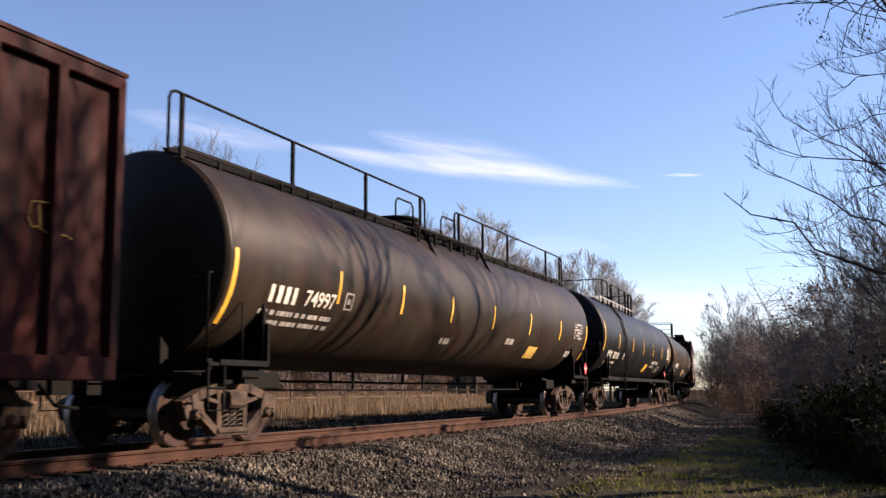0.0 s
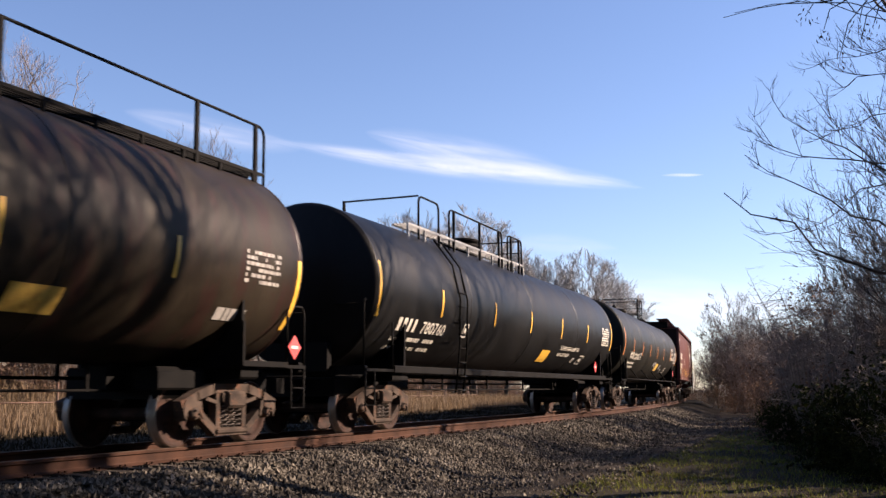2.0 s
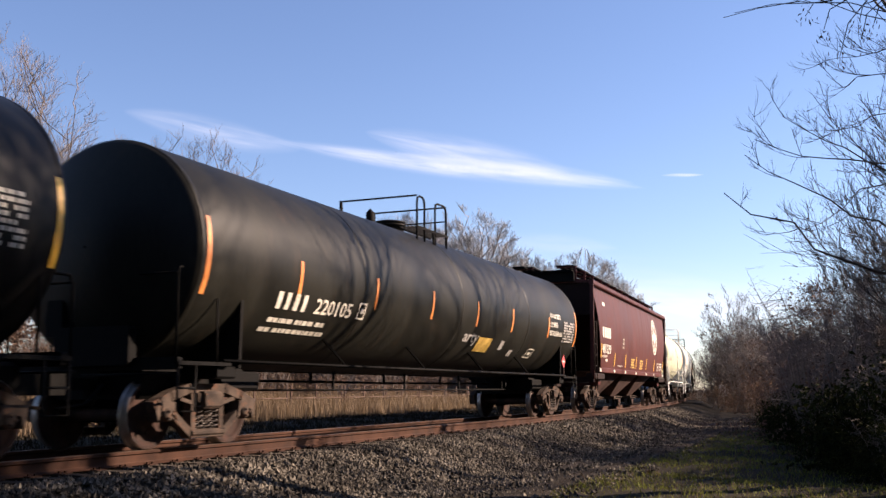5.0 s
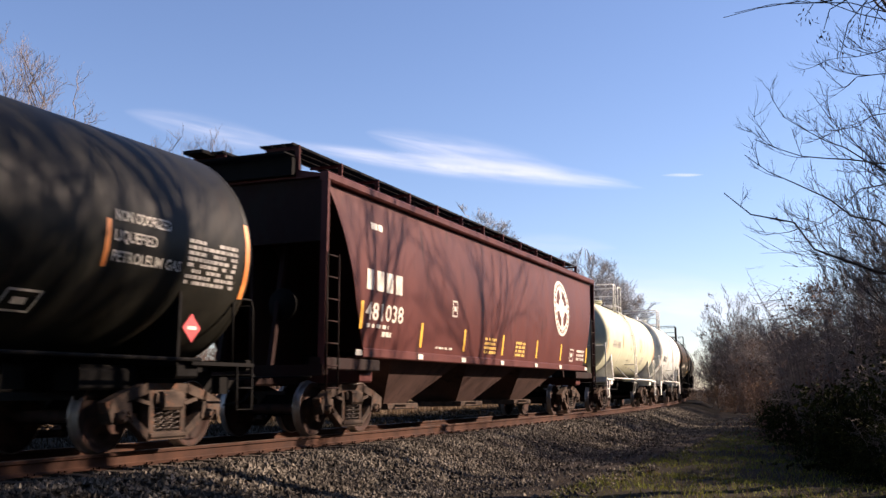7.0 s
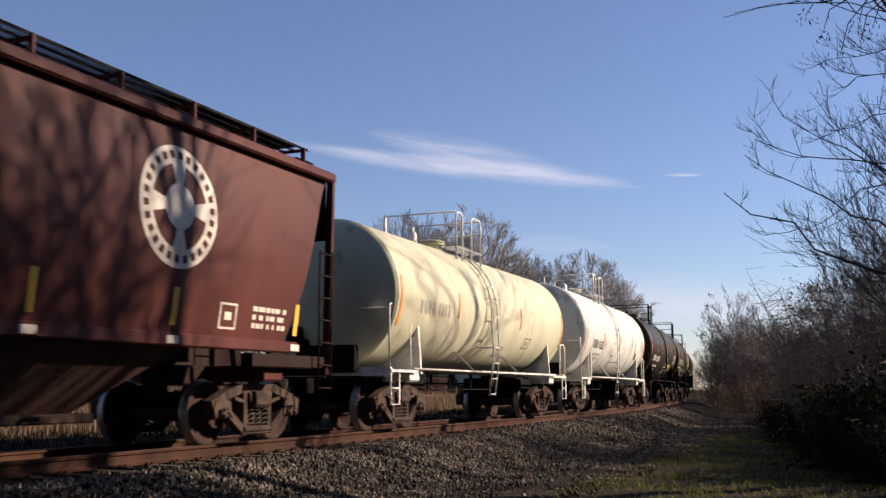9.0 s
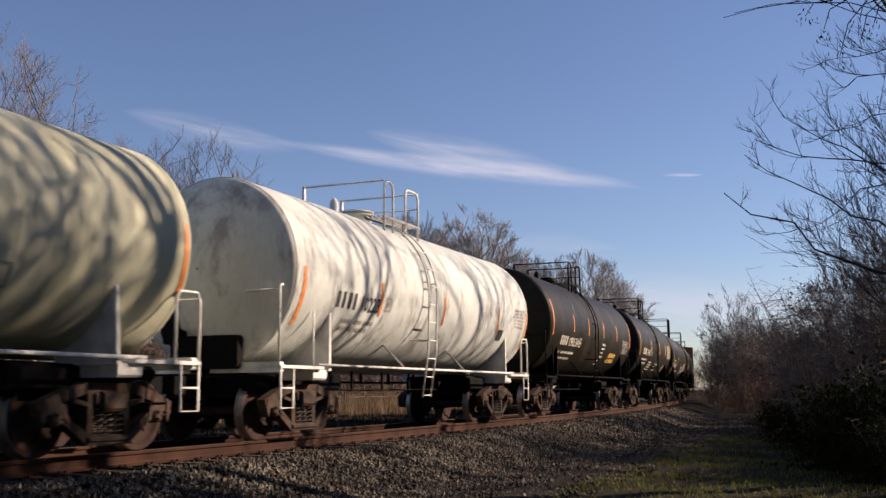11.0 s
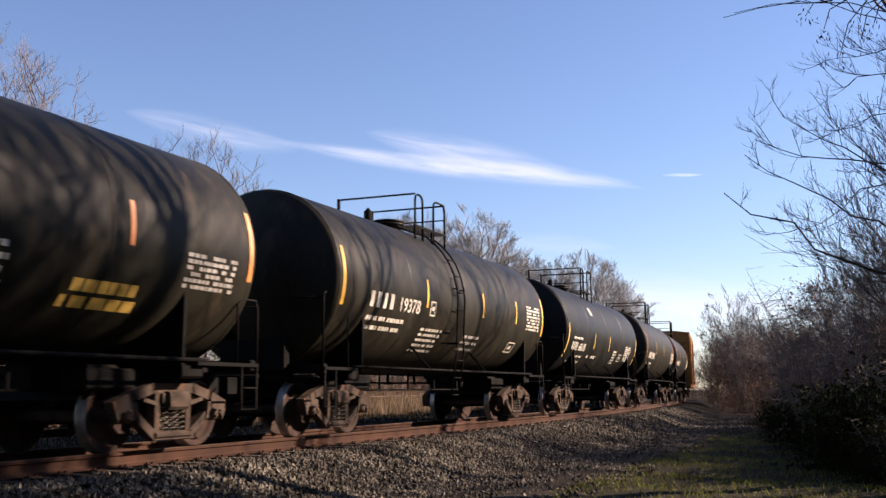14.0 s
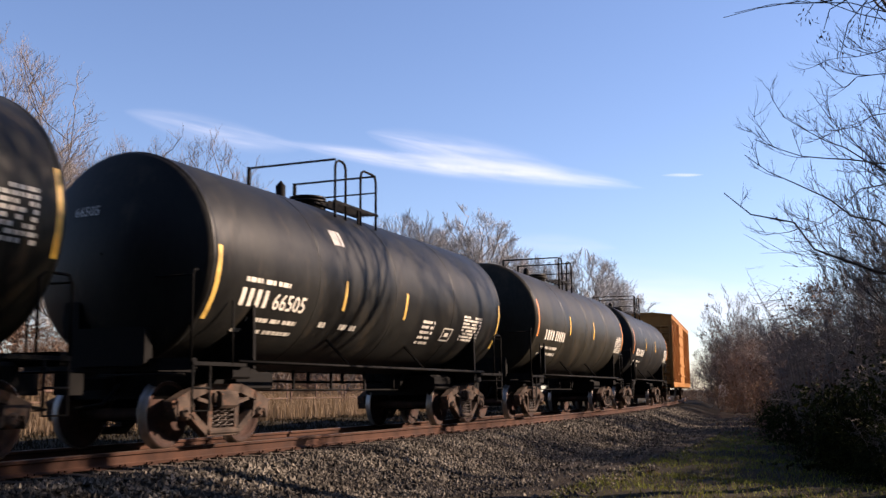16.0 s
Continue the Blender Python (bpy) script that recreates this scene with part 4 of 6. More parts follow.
def black_tank():
    car, sk, X = tank_car("long black gas tank car with yellow strips", 27.45, 46.65, 28.6, 45.6, M_TANK_BLACK, sill="beam", top="mid", centre=34.5, ladder=False)
    strips(car, sk, X, (30.54, 33.94, 36.9, 40.0, 43.14), M_YELLOW, 2.26, 2.82)
    end_strips(car, sk, X(27.5), X(46.6), M_YELLOW, 2.1, 3.1)
    rng = random.Random(2)
    m = Mesh()
    blocks(m, sk, X(28.55), 1.9, 4, 0.25, 0.27, rng)
    m.fix = False
    owner_mark(car, m, M_WHITE_INK)
    words(car, sk, "780760", X(29.7), 1.9, 0.36, 1.25, M_WHITE_INK)
    words(car, sk, "LD LMT", X(28.5), 1.72, 0.12, 0.4, M_WHITE_INK)
    words(car, sk, "LT WT", X(28.5), 1.56, 0.12, 0.34, M_WHITE_INK)
    small_print(car, sk, [(X(29.3), 1.72, 0.6, 0.09), (X(30.1), 1.72, 0.55, 0.09), (X(29.3), 1.56, 0.6, 0.09), (X(30.1), 1.56, 0.55, 0.09)], M_WHITE_INK, 6)
    head_number(car, "780760", X(27.45), 1.57, 2.69, M_GREY_INK)
    stencil_box(car, sk, X(32.0), 1.92, 0.26, 0.32, M_WHITE_INK)
    m = Mesh()
    patch(m, sk, X(38.6), X(39.4), 1.56, 1.88, 0.009, 4)
    part("yellow_panel", m, M_YELLOW, car)
    words(car, sk, "LIQUEFIED PETROLEUM GAS", X(40.25), 1.94, 0.17, 2.2, M_WHITE_INK)
    words(car, sk, "NON-ODORIZED", X(40.25), 1.76, 0.17, 1.3, M_WHITE_INK)
    stencil_box(car, sk, X(42.9), 1.58, 0.5, 0.34, M_WHITE_INK, 0.05)
    stencil_box(car, sk, X(42.2), 1.62, 0.2, 0.16, M_WHITE_INK, 0.05, False)
    table_print(car, sk, X(45.15), 2.25, 1.0, 0.62, M_WHITE_INK, 4)
    placard(car, X(44.3), -1.5, 1.5)
    for k in (-1, 1):
        u = Mesh()
        for dx in (-0.22, 0.22):
            u.tube([(X(31.6) + dx, k * 1.5, 0.7), (X(31.6) + dx, k * 1.6, 1.6), (X(31.6) + dx, k * 1.63, 2.7), (X(31.6) + dx, k * 1.45, 3.45), (X(31.6) + dx, k * 1.0, 4.05)], 0.022, 5)
        for j in range(8):
            u.tube([(X(31.6) - 0.22, k * 1.58, 0.75 + j * 0.3), (X(31.6) + 0.22, k * 1.58, 0.75 + j * 0.3)], 0.014, 5)
        part("ladder", u, M_STEEL_DARK, car)


def olive_tank():
    car, sk, X = tank_car("long dark olive gas tank car with graffiti", 49.35, 68.4, 50.2, 67.3, M_TANK_OLIVE, R=1.58, top="short", centre=58.6, ladder=False, shift=-0.15)
    strips(car, sk, X, (51.9, 54.6, 57.2, 59.83, 62.33, 65.48), M_ORANGE, 2.2, 2.76)
    end_strips(car, sk, X(49.45), X(68.35), M_ORANGE, 2.05, 3.1)
    rng = random.Random(4)
    m = Mesh()
    blocks(m, sk, X(51.35), 2.0, 4, 0.25, 0.27, rng)
    m.fix = False
    owner_mark(car, m, M_WHITE_INK)
    words(car, sk, "220105", X(52.5), 2.0, 0.36, 1.25, M_WHITE_INK)
    small_print(car, sk, [(X(51.3), 1.8, 1.8, 0.08), (X(51.2), 1.66, 2.0, 0.08)], M_WHITE_INK, 6)
    stencil_box(car, sk, X(54.0), 2.0, 0.26, 0.3, M_WHITE_INK)
    words(car, sk, "NON ODORIZED", X(65.58), 2.76, 0.19, 1.05, M_WHITE_INK)
    words(car, sk, "LIQUEFIED", X(65.58), 2.52, 0.19, 0.78, M_WHITE_INK)
    words(car, sk, "PETROLEUM GAS", X(65.58), 2.28, 0.19, 1.3, M_WHITE_INK)
    table_print(car, sk, X(67.0), 2.15, 1.1, 0.62, M_GREY_INK, 9)
    stencil_box(car, sk, X(64.2), 1.62, 0.5, 0.3, M_WHITE_INK, 0.06)
    m = Mesh()
    patch(m, sk, X(60.3), X(61.2), 1.66, 1.98, 0.009, 4)
    part("yellow_panel", m, M_YELLOW_INK, car)
    words(car, sk, "arty", X(59.3), 1.85, 0.4, 0.95, M_GREY_INK, "graffiti")
    small_print(car, sk, [(X(61.9), 1.75, 0.25, 0.25), (X(62.8), 1.62, 0.25, 0.2)], M_GREY_INK, 10)
    placard(car, X(67.25), -1.47, 1.58)


def cream_tank():
    car, sk, X = tank_car("cream white tank car with a dark end", 91.45, 102.95, 92.35, 102.0, M_TANK_CREAM, R=1.48, zc=2.64, trim=M_WHITE_STEEL, centre=96.6)
    strips(car, sk, X, (94.6, 99.0), M_ORANGE, 2.3, 2.85)
    end_strips(car, sk, X(91.55), X(102.9), M_ORANGE, 2.0, 2.95)
    rng = random.Random(6)
    m = Mesh()
    blocks(m, sk, X(92.5), 2.3, 4, 0.21, 0.26, rng)
    blocks(m, sk, X(93.45), 2.3, 4, 0.18, 0.26, rng)
    m.fix = False
    owner_mark(car, m, M_GREY_INK)
    stencil_box(car, sk, X(99.6), 1.85, 0.5, 0.3, M_GREY_INK)
    small_print(car, sk, [(X(97.8), 1.75, 0.5, 0.1), (X(97.8), 1.6, 0.4, 0.1)], M_GREY_INK, 4)
    return car


def white_tank():
    car, sk, X = tank_car("weathered white tank car with black lettering", 105.62, 117.15, 106.6, 116.05, M_TANK_WHITE, R=1.55, zc=2.67, trim=M_WHITE_STEEL, centre=110.7)
    strips(car, sk, X, (108.6, 111.6, 115.0), M_ORANGE, 2.1, 2.7)
    end_strips(car, sk, X(105.82), X(117.1), M_ORANGE, 1.8, 2.7)
    rng = random.Random(7)
    m = Mesh()
    blocks(m, sk, X(106.95), 2.15, 4, 0.2, 0.28, rng)
    m.fix = False
    owner_mark(car, m, M_BLACK_INK)
    words(car, sk, "10223", X(107.8), 2.15, 0.37, 0.75, M_BLACK_INK)
    small_print(car, sk, [(X(107.3), 1.92, 1.2, 0.07), (X(107.3), 1.8, 1.1, 0.07)], M_GREY_INK, 4)
    stencil_box(car, sk, X(108.8), 2.2, 0.24, 0.26, M_GREY_INK)
    m = Mesh()
    patch(m, sk, X(115.1), X(115.45), 1.95, 2.2, 0.008, 3)
    part("stencil_box", m, M_BLACK_INK, car)
    table_print(car, sk, X(116.2), 2.3, 0.7, 0.5, M_GREY_INK, 9)


def charcoal_tank():
    car, sk, X = tank_car("charcoal tank car with orange strips and graffiti", 119.85, 131.6, 120.55, 130.5, M_TANK_CHAR, R=1.57, centre=125.2, shift=-0.3)
    strips(car, sk, X, (122.4, 124.42, 126.72, 129.0), M_ORANGE, 2.5, 3.05)
    end_strips(car, sk, X(119.95), X(131.55), M_ORANGE, 2.3, 3.3)
    rng = random.Random(8)
    m = Mesh()
    blocks(m, sk, X(121.0), 2.08, 4, 0.22, 0.28, rng)
    m.fix = False
    owner_mark(car, m, M_WHITE_INK)
    words(car, sk, "190154", X(121.95), 2.08, 0.37, 1.2, M_WHITE_INK)
    head_number(car, "190154", X(119.85), 1.57, 2.69, M_GREY_INK)
    stencil_box(car, sk, X(123.25), 2.08, 0.24, 0.28, M_WHITE_INK)
    words(car, sk, "LD LMT", X(120.9), 1.84, 0.11, 0.42, M_WHITE_INK)
    words(car, sk, "LT WT", X(120.9), 1.68, 0.11, 0.36, M_WHITE_INK)
    small_print(car, sk, [(X(121.5), 1.84, 1.5, 0.08), (X(121.5), 1.68, 1.3, 0.08)], M_WHITE_INK, 4)
    small_print(car, sk, [(X(126.7), 1.6 + 0.13 * k, 0.5 - 0.05 * (k % 2), 0.07) for k in range(6)], M_WHITE_INK, 12)
    small_print(car, sk, [(X(128.1), 1.72, 1.3, 0.16), (X(128.2), 1.9, 1.1, 0.16)], M_YELLOW_INK, 14)
    table_print(car, sk, X(130.1), 2.1, 1.1, 0.5, M_GREY_INK, 9)


def panel_tank():
    car, sk, X = tank_car("dark grey tank car with white lettering", 134.15, 145.75, 134.95, 144.75, M_TANK_CHAR, R=1.57, centre=139.4, shift=-0.22)
    strips(car, sk, X, (137.82, 141.06, 143.46), M_YELLOW, 2.4, 2.96)
    end_strips(car, sk, X(134.25), X(145.7), M_YELLOW, 2.2, 3.2)
    rng = random.Random(9)
    m = Mesh()
    blocks(m, sk, X(135.3), 2.25, 4, 0.27, 0.28, rng)
    m.fix = False
    owner_mark(car, m, M_WHITE_INK)
    words(car, sk, "19378", X(136.5), 2.25, 0.37, 0.98, M_WHITE_INK)
    head_number(car, "19378", X(134.15), 1.57, 2.69, M_GREY_INK)
    stencil_box(car, sk, X(138.0), 2.25, 0.26, 0.3, M_WHITE_INK)
    small_print(car, sk, [(X(135.3), 2.02, 1.6, 0.08), (X(135.3), 1.86, 1.5, 0.08)], M_WHITE_INK, 4)
    small_print(car, sk, [(X(137.8), 1.55 + 0.1 * k, 1.1, 0.06) for k in range(5)], M_WHITE_INK, 12)
    small_print(car, sk, [(X(140.2), 1.65 + 0.13 * k, 1.0, 0.07) for k in range(3)], M_GREY_INK, 12)
    table_print(car, sk, X(144.3), 2.3, 1.1, 0.65, M_WHITE_INK, 9)
    stencil_box(car, sk, X(143.3), 1.7, 0.5, 0.3, M_WHITE_INK, 0.05)
    return car


def blue_black_tank():
    car, sk, X = tank_car("blue-black tank car with faded yellow strips", 148.4, 159.95, 149.3, 158.8, M_TANK_NAVY, R=1.53, zc=2.64, centre=153.6, ladder=False, shift=0.02)
    strips(car, sk, X, (152.2, 154.66), M_YELLOW_INK, 2.1, 2.6)
    end_strips(car, sk, X(148.5), X(159.9), M_YELLOW_INK, 1.75, 2.75)
    rng = random.Random(10)
    m = Mesh()
    blocks(m, sk, X(149.15), 1.98, 4, 0.2, 0.27, rng)
    m.fix = False
    owner_mark(car, m, M_WHITE_INK)
    words(car, sk, "66505", X(150.0), 1.98, 0.36, 0.95, M_WHITE_INK)
    head_number(car, "66505", X(148.4), 1.53, 2.64, M_GREY_INK)
    small_print(car, sk, [(X(149.2), 2.32, 1.2, 0.07), (X(149.5), 1.78, 1.4, 0.07), (X(149.3), 1.62, 1.6, 0.07), (X(151.6), 1.8, 0.3, 0.1), (X(152.3), 1.8, 0.6, 0.1)], M_WHITE_INK, 4)
    small_print(car, sk, [(X(155.6), 1.7 + 0.1 * k, 0.6, 0.06) for k in range(5)], M_WHITE_INK, 12)
    table_print(car, sk, X(157.7), 1.85, 1.1, 0.6, M_WHITE_INK, 9)
    stencil_box(car, sk, X(156.7), 1.8, 0.5, 0.3, M_WHITE_INK, 0.05)
    small_print(car, sk, [(X(151.9), 3.2, 0.4, 0.3)], M_GREY_INK, 2)


def far_tank(label, r0, r1, paint, seed):
    car, sk, X = tank_car(label, r0, r1, r0 + 0.8, r1 - 0.9, paint, R=1.55, centre=(r0 + r1) / 2 - 0.3, ladder=False)
    strips(car, sk, X, (r0 + 3.6, r0 + 6.8), M_YELLOW, 2.4, 2.95)
    end_strips(car, sk, X(r0 + 0.1), X(r1 - 0.05), M_ORANGE, 2.2, 3.2)
    rng = random.Random(seed)
    m = Mesh()
    blocks(m, sk, X(r0 + 0.9), 2.15, 4, 0.25, 0.28, rng)
    blocks(m, sk, X(r0 + 2.0), 2.15, 5, 0.22, 0.28, rng)
    m.fix = False
    owner_mark(car, m, M_WHITE_INK)
    small_print(car, sk, [(X(r0 + 0.8), 1.9, 1.8, 0.08), (X(r0 + 0.8), 1.74, 1.8, 0.08)], M_WHITE_INK, seed)
    table_print(car, sk, X(r1 - 1.3), 2.1, 1.0, 0.6, M_WHITE_INK, seed)


# ---------------------------------------------------------------- covered hopper
def hopper_car():
    e0, e1, b0, b1 = 70.2, 88.5, 72.15, 87.1
    mid = (b0 + b1) / 2
    L0, L1 = e0 - mid, e1 - mid
    car = thing("hopper_car", "oxide-red covered grain hopper with a round white emblem", "hopper car", "cars of the freight train")
    CARS.append((car, mid + 0.17, (b1 - b0) / 2))
    Z0, Z1 = 1.46, 4.22

    def bulge(z):
        return 1.47 + 0.15 * math.sin(math.pi * max(0, min(1, (z - 1.3) / 3.1)))

    def cut(z):
        """How far the side sheet draws back from the end at that height."""
        k = max(0.0, (Z1 - z) / (Z1 - Z0))
        return 0.10 + 1.30 * k ** 0.75 + 0.15 * max(0, k - 0.72) / 0.28

    for k, name in ((-1, "side_sheet"), (1, "side_sheet")):
        m = Mesh()
        m.soft = True
        nz, nx = 14, 8
        v = []
        for j in range(nz + 1):
            z = Z0 + (Z1 - Z0) * j / nz
            a, b = L0 + cut(z), L1 - cut(z) * 0.9
            for i in range(nx + 1):
                v.append((a + (b - a) * i / nx, k * bulge(z), z))
        f = [(j * (nx + 1) + i, j * (nx + 1) + i + 1, (j + 1) * (nx + 1) + i + 1, (j + 1) * (nx + 1) + i) for j in range(nz) for i in range(nx)]
        m.add(v, f)
        n = len(v)
        m.add([(p[0], p[1] - k * 0.03, p[2]) for p in v], [q[::-1] for q in f])
        part(name, m, M_HOPPER, car)
        m = Mesh()
        m.box(L0, L1, min(k * 1.47, k * 1.63), max(k * 1.47, k * 1.63), 4.18, 4.34, 0.03)
        part("top_chord", m, M_HOPPER, car)
        m = Mesh()
        m.box(L0 + 1.5, L1 - 1.0, min(k * 1.36, k * 1.52), max(k * 1.36, k * 1.52), 1.33, 1.5, 0.02)
        part("side_sill", m, M_HOPPER, car)
        for x in (L0 + 0.05, L1 - 0.05):
            m = Mesh()
            m.bar((x, k * 1.5, 1.1), (x, k * 1.56, 4.2), 0.12, 0.07, (1, 0, 0))
            part("corner_post", m, M_HOPPER, car)
        for x, s in ((L0, 1), (L1, -1)):
            m = Mesh()
            for dx in (0.05, 0.45):
                m.tube([(x + s * dx, k * 1.58, 0.75), (x + s * dx, k * 1.6, 3.0)], 0.018, 5)
            for j in range(7):
                m.tube([(x + s * 0.05, k * 1.585, 0.8 + 0.36 * j), (x + s * 0.45, k * 1.585, 0.8 + 0.36 * j)], 0.014, 5)
            part("corner_ladder", m, M_HOPPER_DARK, car)
    m = Mesh()
    m.prism([(-1.56, 4.3), (-0.7, 4.46), (0.7, 4.46), (1.56, 4.3), (1.56, 4.26), (-1.56, 4.26)], "x", L0 + 0.02, L1 - 0.02)
    part("roof", m, M_HOPPER, car)
    for k in (-1, 1):
        m = Mesh()
        lo, hi = min(k * 0.38, k * 1.0), max(k * 0.38, k * 1.0)
        for y in np.linspace(lo, hi, 4):
            m.box(L0 - 0.1, L1 + 0.15, y - 0.006, y + 0.006, 4.81, 4.85)
        for i in range(int((L1 - L0) / 0.07)):
            m.box(L0 - 0.1 + i * 0.07, L0 - 0.085 + i * 0.07, lo, hi, 4.82, 4.84)
        part("running_board", m, M_STEEL_DARK, car, "dark open grating running board")
        for i in range(13):
            x = L0 + 0.05 + (L1 - L0 - 0.1) * i / 12
            m = Mesh()
            m.bar((x, k * 1.02, 4.34), (x, k * 1.02, 4.83), 0.08, 0.03, (1, 0, 0))
            m.bar((x, k * 0.4, 4.79), (x, k * 1.03, 4.79), 0.04, 0.05)
            part("board_bracket", m, M_HOPPER, car)
    for x in (L0 - 0.05, L1 + 0.1):
        m = Mesh()
        for j in range(6):
            xx = x - 0.25 + j * 0.1
            m.box(xx - 0.01, xx + 0.01, -0.98, 0.98, 4.62, 4.66)
        for y in np.linspace(-0.98, 0.98, 21):
            m.box(x - 0.27, x + 0.27, y - 0.006, y + 0.006, 4.63, 4.65)
        m.box(x - 0.3, x + 0.3, 0.6, 1.0, 4.78, 4.84)
        m.box(x - 0.05, x + 0.25, -1.0, 1.0, 4.3, 4.6)
        part("end_board", m, M_STEEL_DARK, car)
    for i in range(4):
        x = L0 + 2.2 + i * 4.5
        m = Mesh()
        m.box(x - 1.6, x + 1.6, -0.3, 0.3, 4.46, 4.62, 0.04)
        part("roof_hatch", m, M_HOPPER, car)
    # ends: slope sheets, end frame and platform
    for x, s in ((L0, 1), (L1, -1)):
        m = Mesh()
        m.add([(x + s * 0.12, -1.5, 4.2), (x + s * 0.12, 1.5, 4.2), (x + s * 2.9, 1.4, 1.5), (x + s * 2.9, -1.4, 1.5),
               (x + s * 0.2, -1.5, 4.2), (x + s * 0.2, 1.5, 4.2), (x + s * 3.0, 1.4, 1.5), (x + s * 3.0, -1.4, 1.5)],
              [(0, 1, 2, 3), (7, 6, 5, 4), (0, 4, 5, 1), (2, 6, 7, 3), (0, 3, 7, 4), (1, 5, 6, 2)])
        part("slope_sheet", m, M_HOPPER_DARK, car)
        m = Mesh()
        m.add([(x + s * 0.3, q, 1.15) for q in (-0.03, 0.03)] + [(x + s * 0.3, q, 3.9) for q in (-0.03, 0.03)] + [(x + s * 2.95, q, 1.15) for q in (-0.03, 0.03)] + [(x + s * 2.85, q, 1.5) for q in (-0.03, 0.03)],
              [(0, 2, 6, 4), (5, 7, 3, 1), (0, 1, 3, 2), (2, 3, 7, 6), (6, 7, 5, 4), (4, 5, 1, 0)])
        part("end_web", m, M_HOPPER_DARK, car)
        m = Mesh()
        m.box(min(x + s * 0.1, x + s * 0.16), max(x + s * 0.1, x + s * 0.16), -1.5, 1.5, 3.2, 4.25)
        m.bar((x + s * 0.1, -0.5, 1.1), (x + s * 0.6, -0.5, 3.4), 0.08, 0.1)
        m.bar((x + s * 0.1, 0.5, 1.1), (x + s * 0.6, 0.5, 3.4), 0.08, 0.1)
        part("end_frame", m, M_HOPPER_DARK, car)
        m = Mesh()
        m.box(min(x, x + s * 2.4), max(x, x + s * 2.4), -0.3, 0.3, 0.85, 1.15, 0.03)
        m.box(min(x, x + s * 0.16), max(x, x + s * 0.16), -1.55, 1.55, 1.0, 1.18, 0.02)
        m.box(min(x, x + s * 2.2), max(x, x + s * 2.2), -1.5, -1.3, 1.1, 1.3, 0.02)
        m.box(min(x, x + s * 2.2), max(x, x + s * 2.2), 1.3, 1.5, 1.1, 1.3, 0.02)
        part("end_sill", m, M_HOPPER_DARK, car)
        coupler(car, x, -s)
    m = Mesh()
    m.soft = True
    m.lathe([(0, 0.0), (0, 0.26), (0.03, 0.28), (0.05, 0.26), (0.05, 0.0)], 18, "x", (L0 + 0.3, -0.6, 2.2))
    part("brake_wheel", m, M_STEEL_DARK, car)
    # three bays with their outlet gates
    for i in range(3):
        c = L0 + 4.9 + i * 4.05
        m = Mesh()
        w0, w1 = 1.9, 0.55
        m.add([(c - w0, -1.38, 1.42), (c + w0, -1.38, 1.42), (c + w0, 1.38, 1.42), (c - w0, 1.38, 1.42),
               (c - w1, -0.55, 0.5), (c + w1, -0.55, 0.5), (c + w1, 0.55, 0.5), (c - w1, 0.55, 0.5)],
              [(0, 1, 5, 4), (1, 2, 6, 5), (2, 3, 7, 6), (3, 0, 4, 7), (4, 5, 6, 7), (3, 2, 1, 0)])
        bay = part("hopper_bay", m, M_BAY, car)
        m = Mesh()
        m.box(c - 0.75, c + 0.75, -0.75, 0.75, 0.38, 0.5, 0.02)
        m.tube([(c - 0.4, -1.0, 0.46), (c - 0.4, 1.0, 0.46)], 0.03, 6)
        part("outlet_gate", m, M_BOGIE, bay)
    m = Mesh()
    m.box(L0 + 2, L1 - 2, -0.25, 0.25, 1.2, 1.42)
    part("centre_sill", m, M_STEEL_DARK, car)
    for b in (b0, b1):
        bb = bogie(car, b - mid)
        BOGIES.append((bb, mid + 0.17, b - mid, (b1 - b0) / 2))
        m = Mesh()
        m.box(b - mid - 0.25, b - mid + 0.25, -1.35, 1.35, 0.9, 1.14, 0.03)
        part("bolster", m, M_HOPPER, car)
    sk = Skin(curve=bulge)
    X = lambda s: s - mid
    # round emblem: ring, cross and bars in place of its lettering
    m = Mesh()
    cx, cz, R = X(84.4), 3.1, 0.80

    def arc(r0, r1, a0, a1, n, lift):
        v = []
        for k in range(n + 1):
            a = a0 + (a1 - a0) * k / n
            v += [sk.place(cx + r0 * math.cos(a), cz + r0 * math.sin(a), lift), sk.place(cx + r1 * math.cos(a), cz + r1 * math.sin(a), lift)]
        m.add(v, [(2 * k, 2 * k + 1, 2 * k + 3, 2 * k + 2) for k in range(n)])

    arc(0.56, R, 0, 2 * math.pi, 40, 0.008)
    arc(0.0, 0.30, 0, 2 * math.pi, 20, 0.008)
    for a in range(4):
        t = a * math.pi / 2
        for j in range(4):
            arc(0.28 + 0.075 * j, 0.28 + 0.075 * (j + 1), t - 0.24, t + 0.24, 4, 0.009)
    m.fix = False
    em = part("round_emblem", m, M_WHITE_INK, car, "round white ring and cross emblem")
    m = Mesh()
    for k in range(26):
        a = 2 * math.pi * k / 26
        arc(0.63, 0.73, a, a + 0.13, 1, 0.012)
    m.fix = False
    tagged(part("emblem_border", m, M_HOPPER, em), kind="stuff")
    rng = random.Random(3)
    m = Mesh()
    blocks(m, sk, X(71.65), 2.52, 4, 0.4, 0.36, rng, 0.2)
    m.fix = False
    owner_mark(car, m, M_WHITE_INK)
    words(car, sk, "481038", X(71.65), 2.0, 0.44, 1.6, M_WHITE_INK)
    small_print(car, sk, [(X(71.75), 1.86, 0.9, 0.07), (X(72.4), 1.72, 0.4, 0.09), (X(71.9), 3.62, 0.5, 0.12)], M_WHITE_INK, 5)
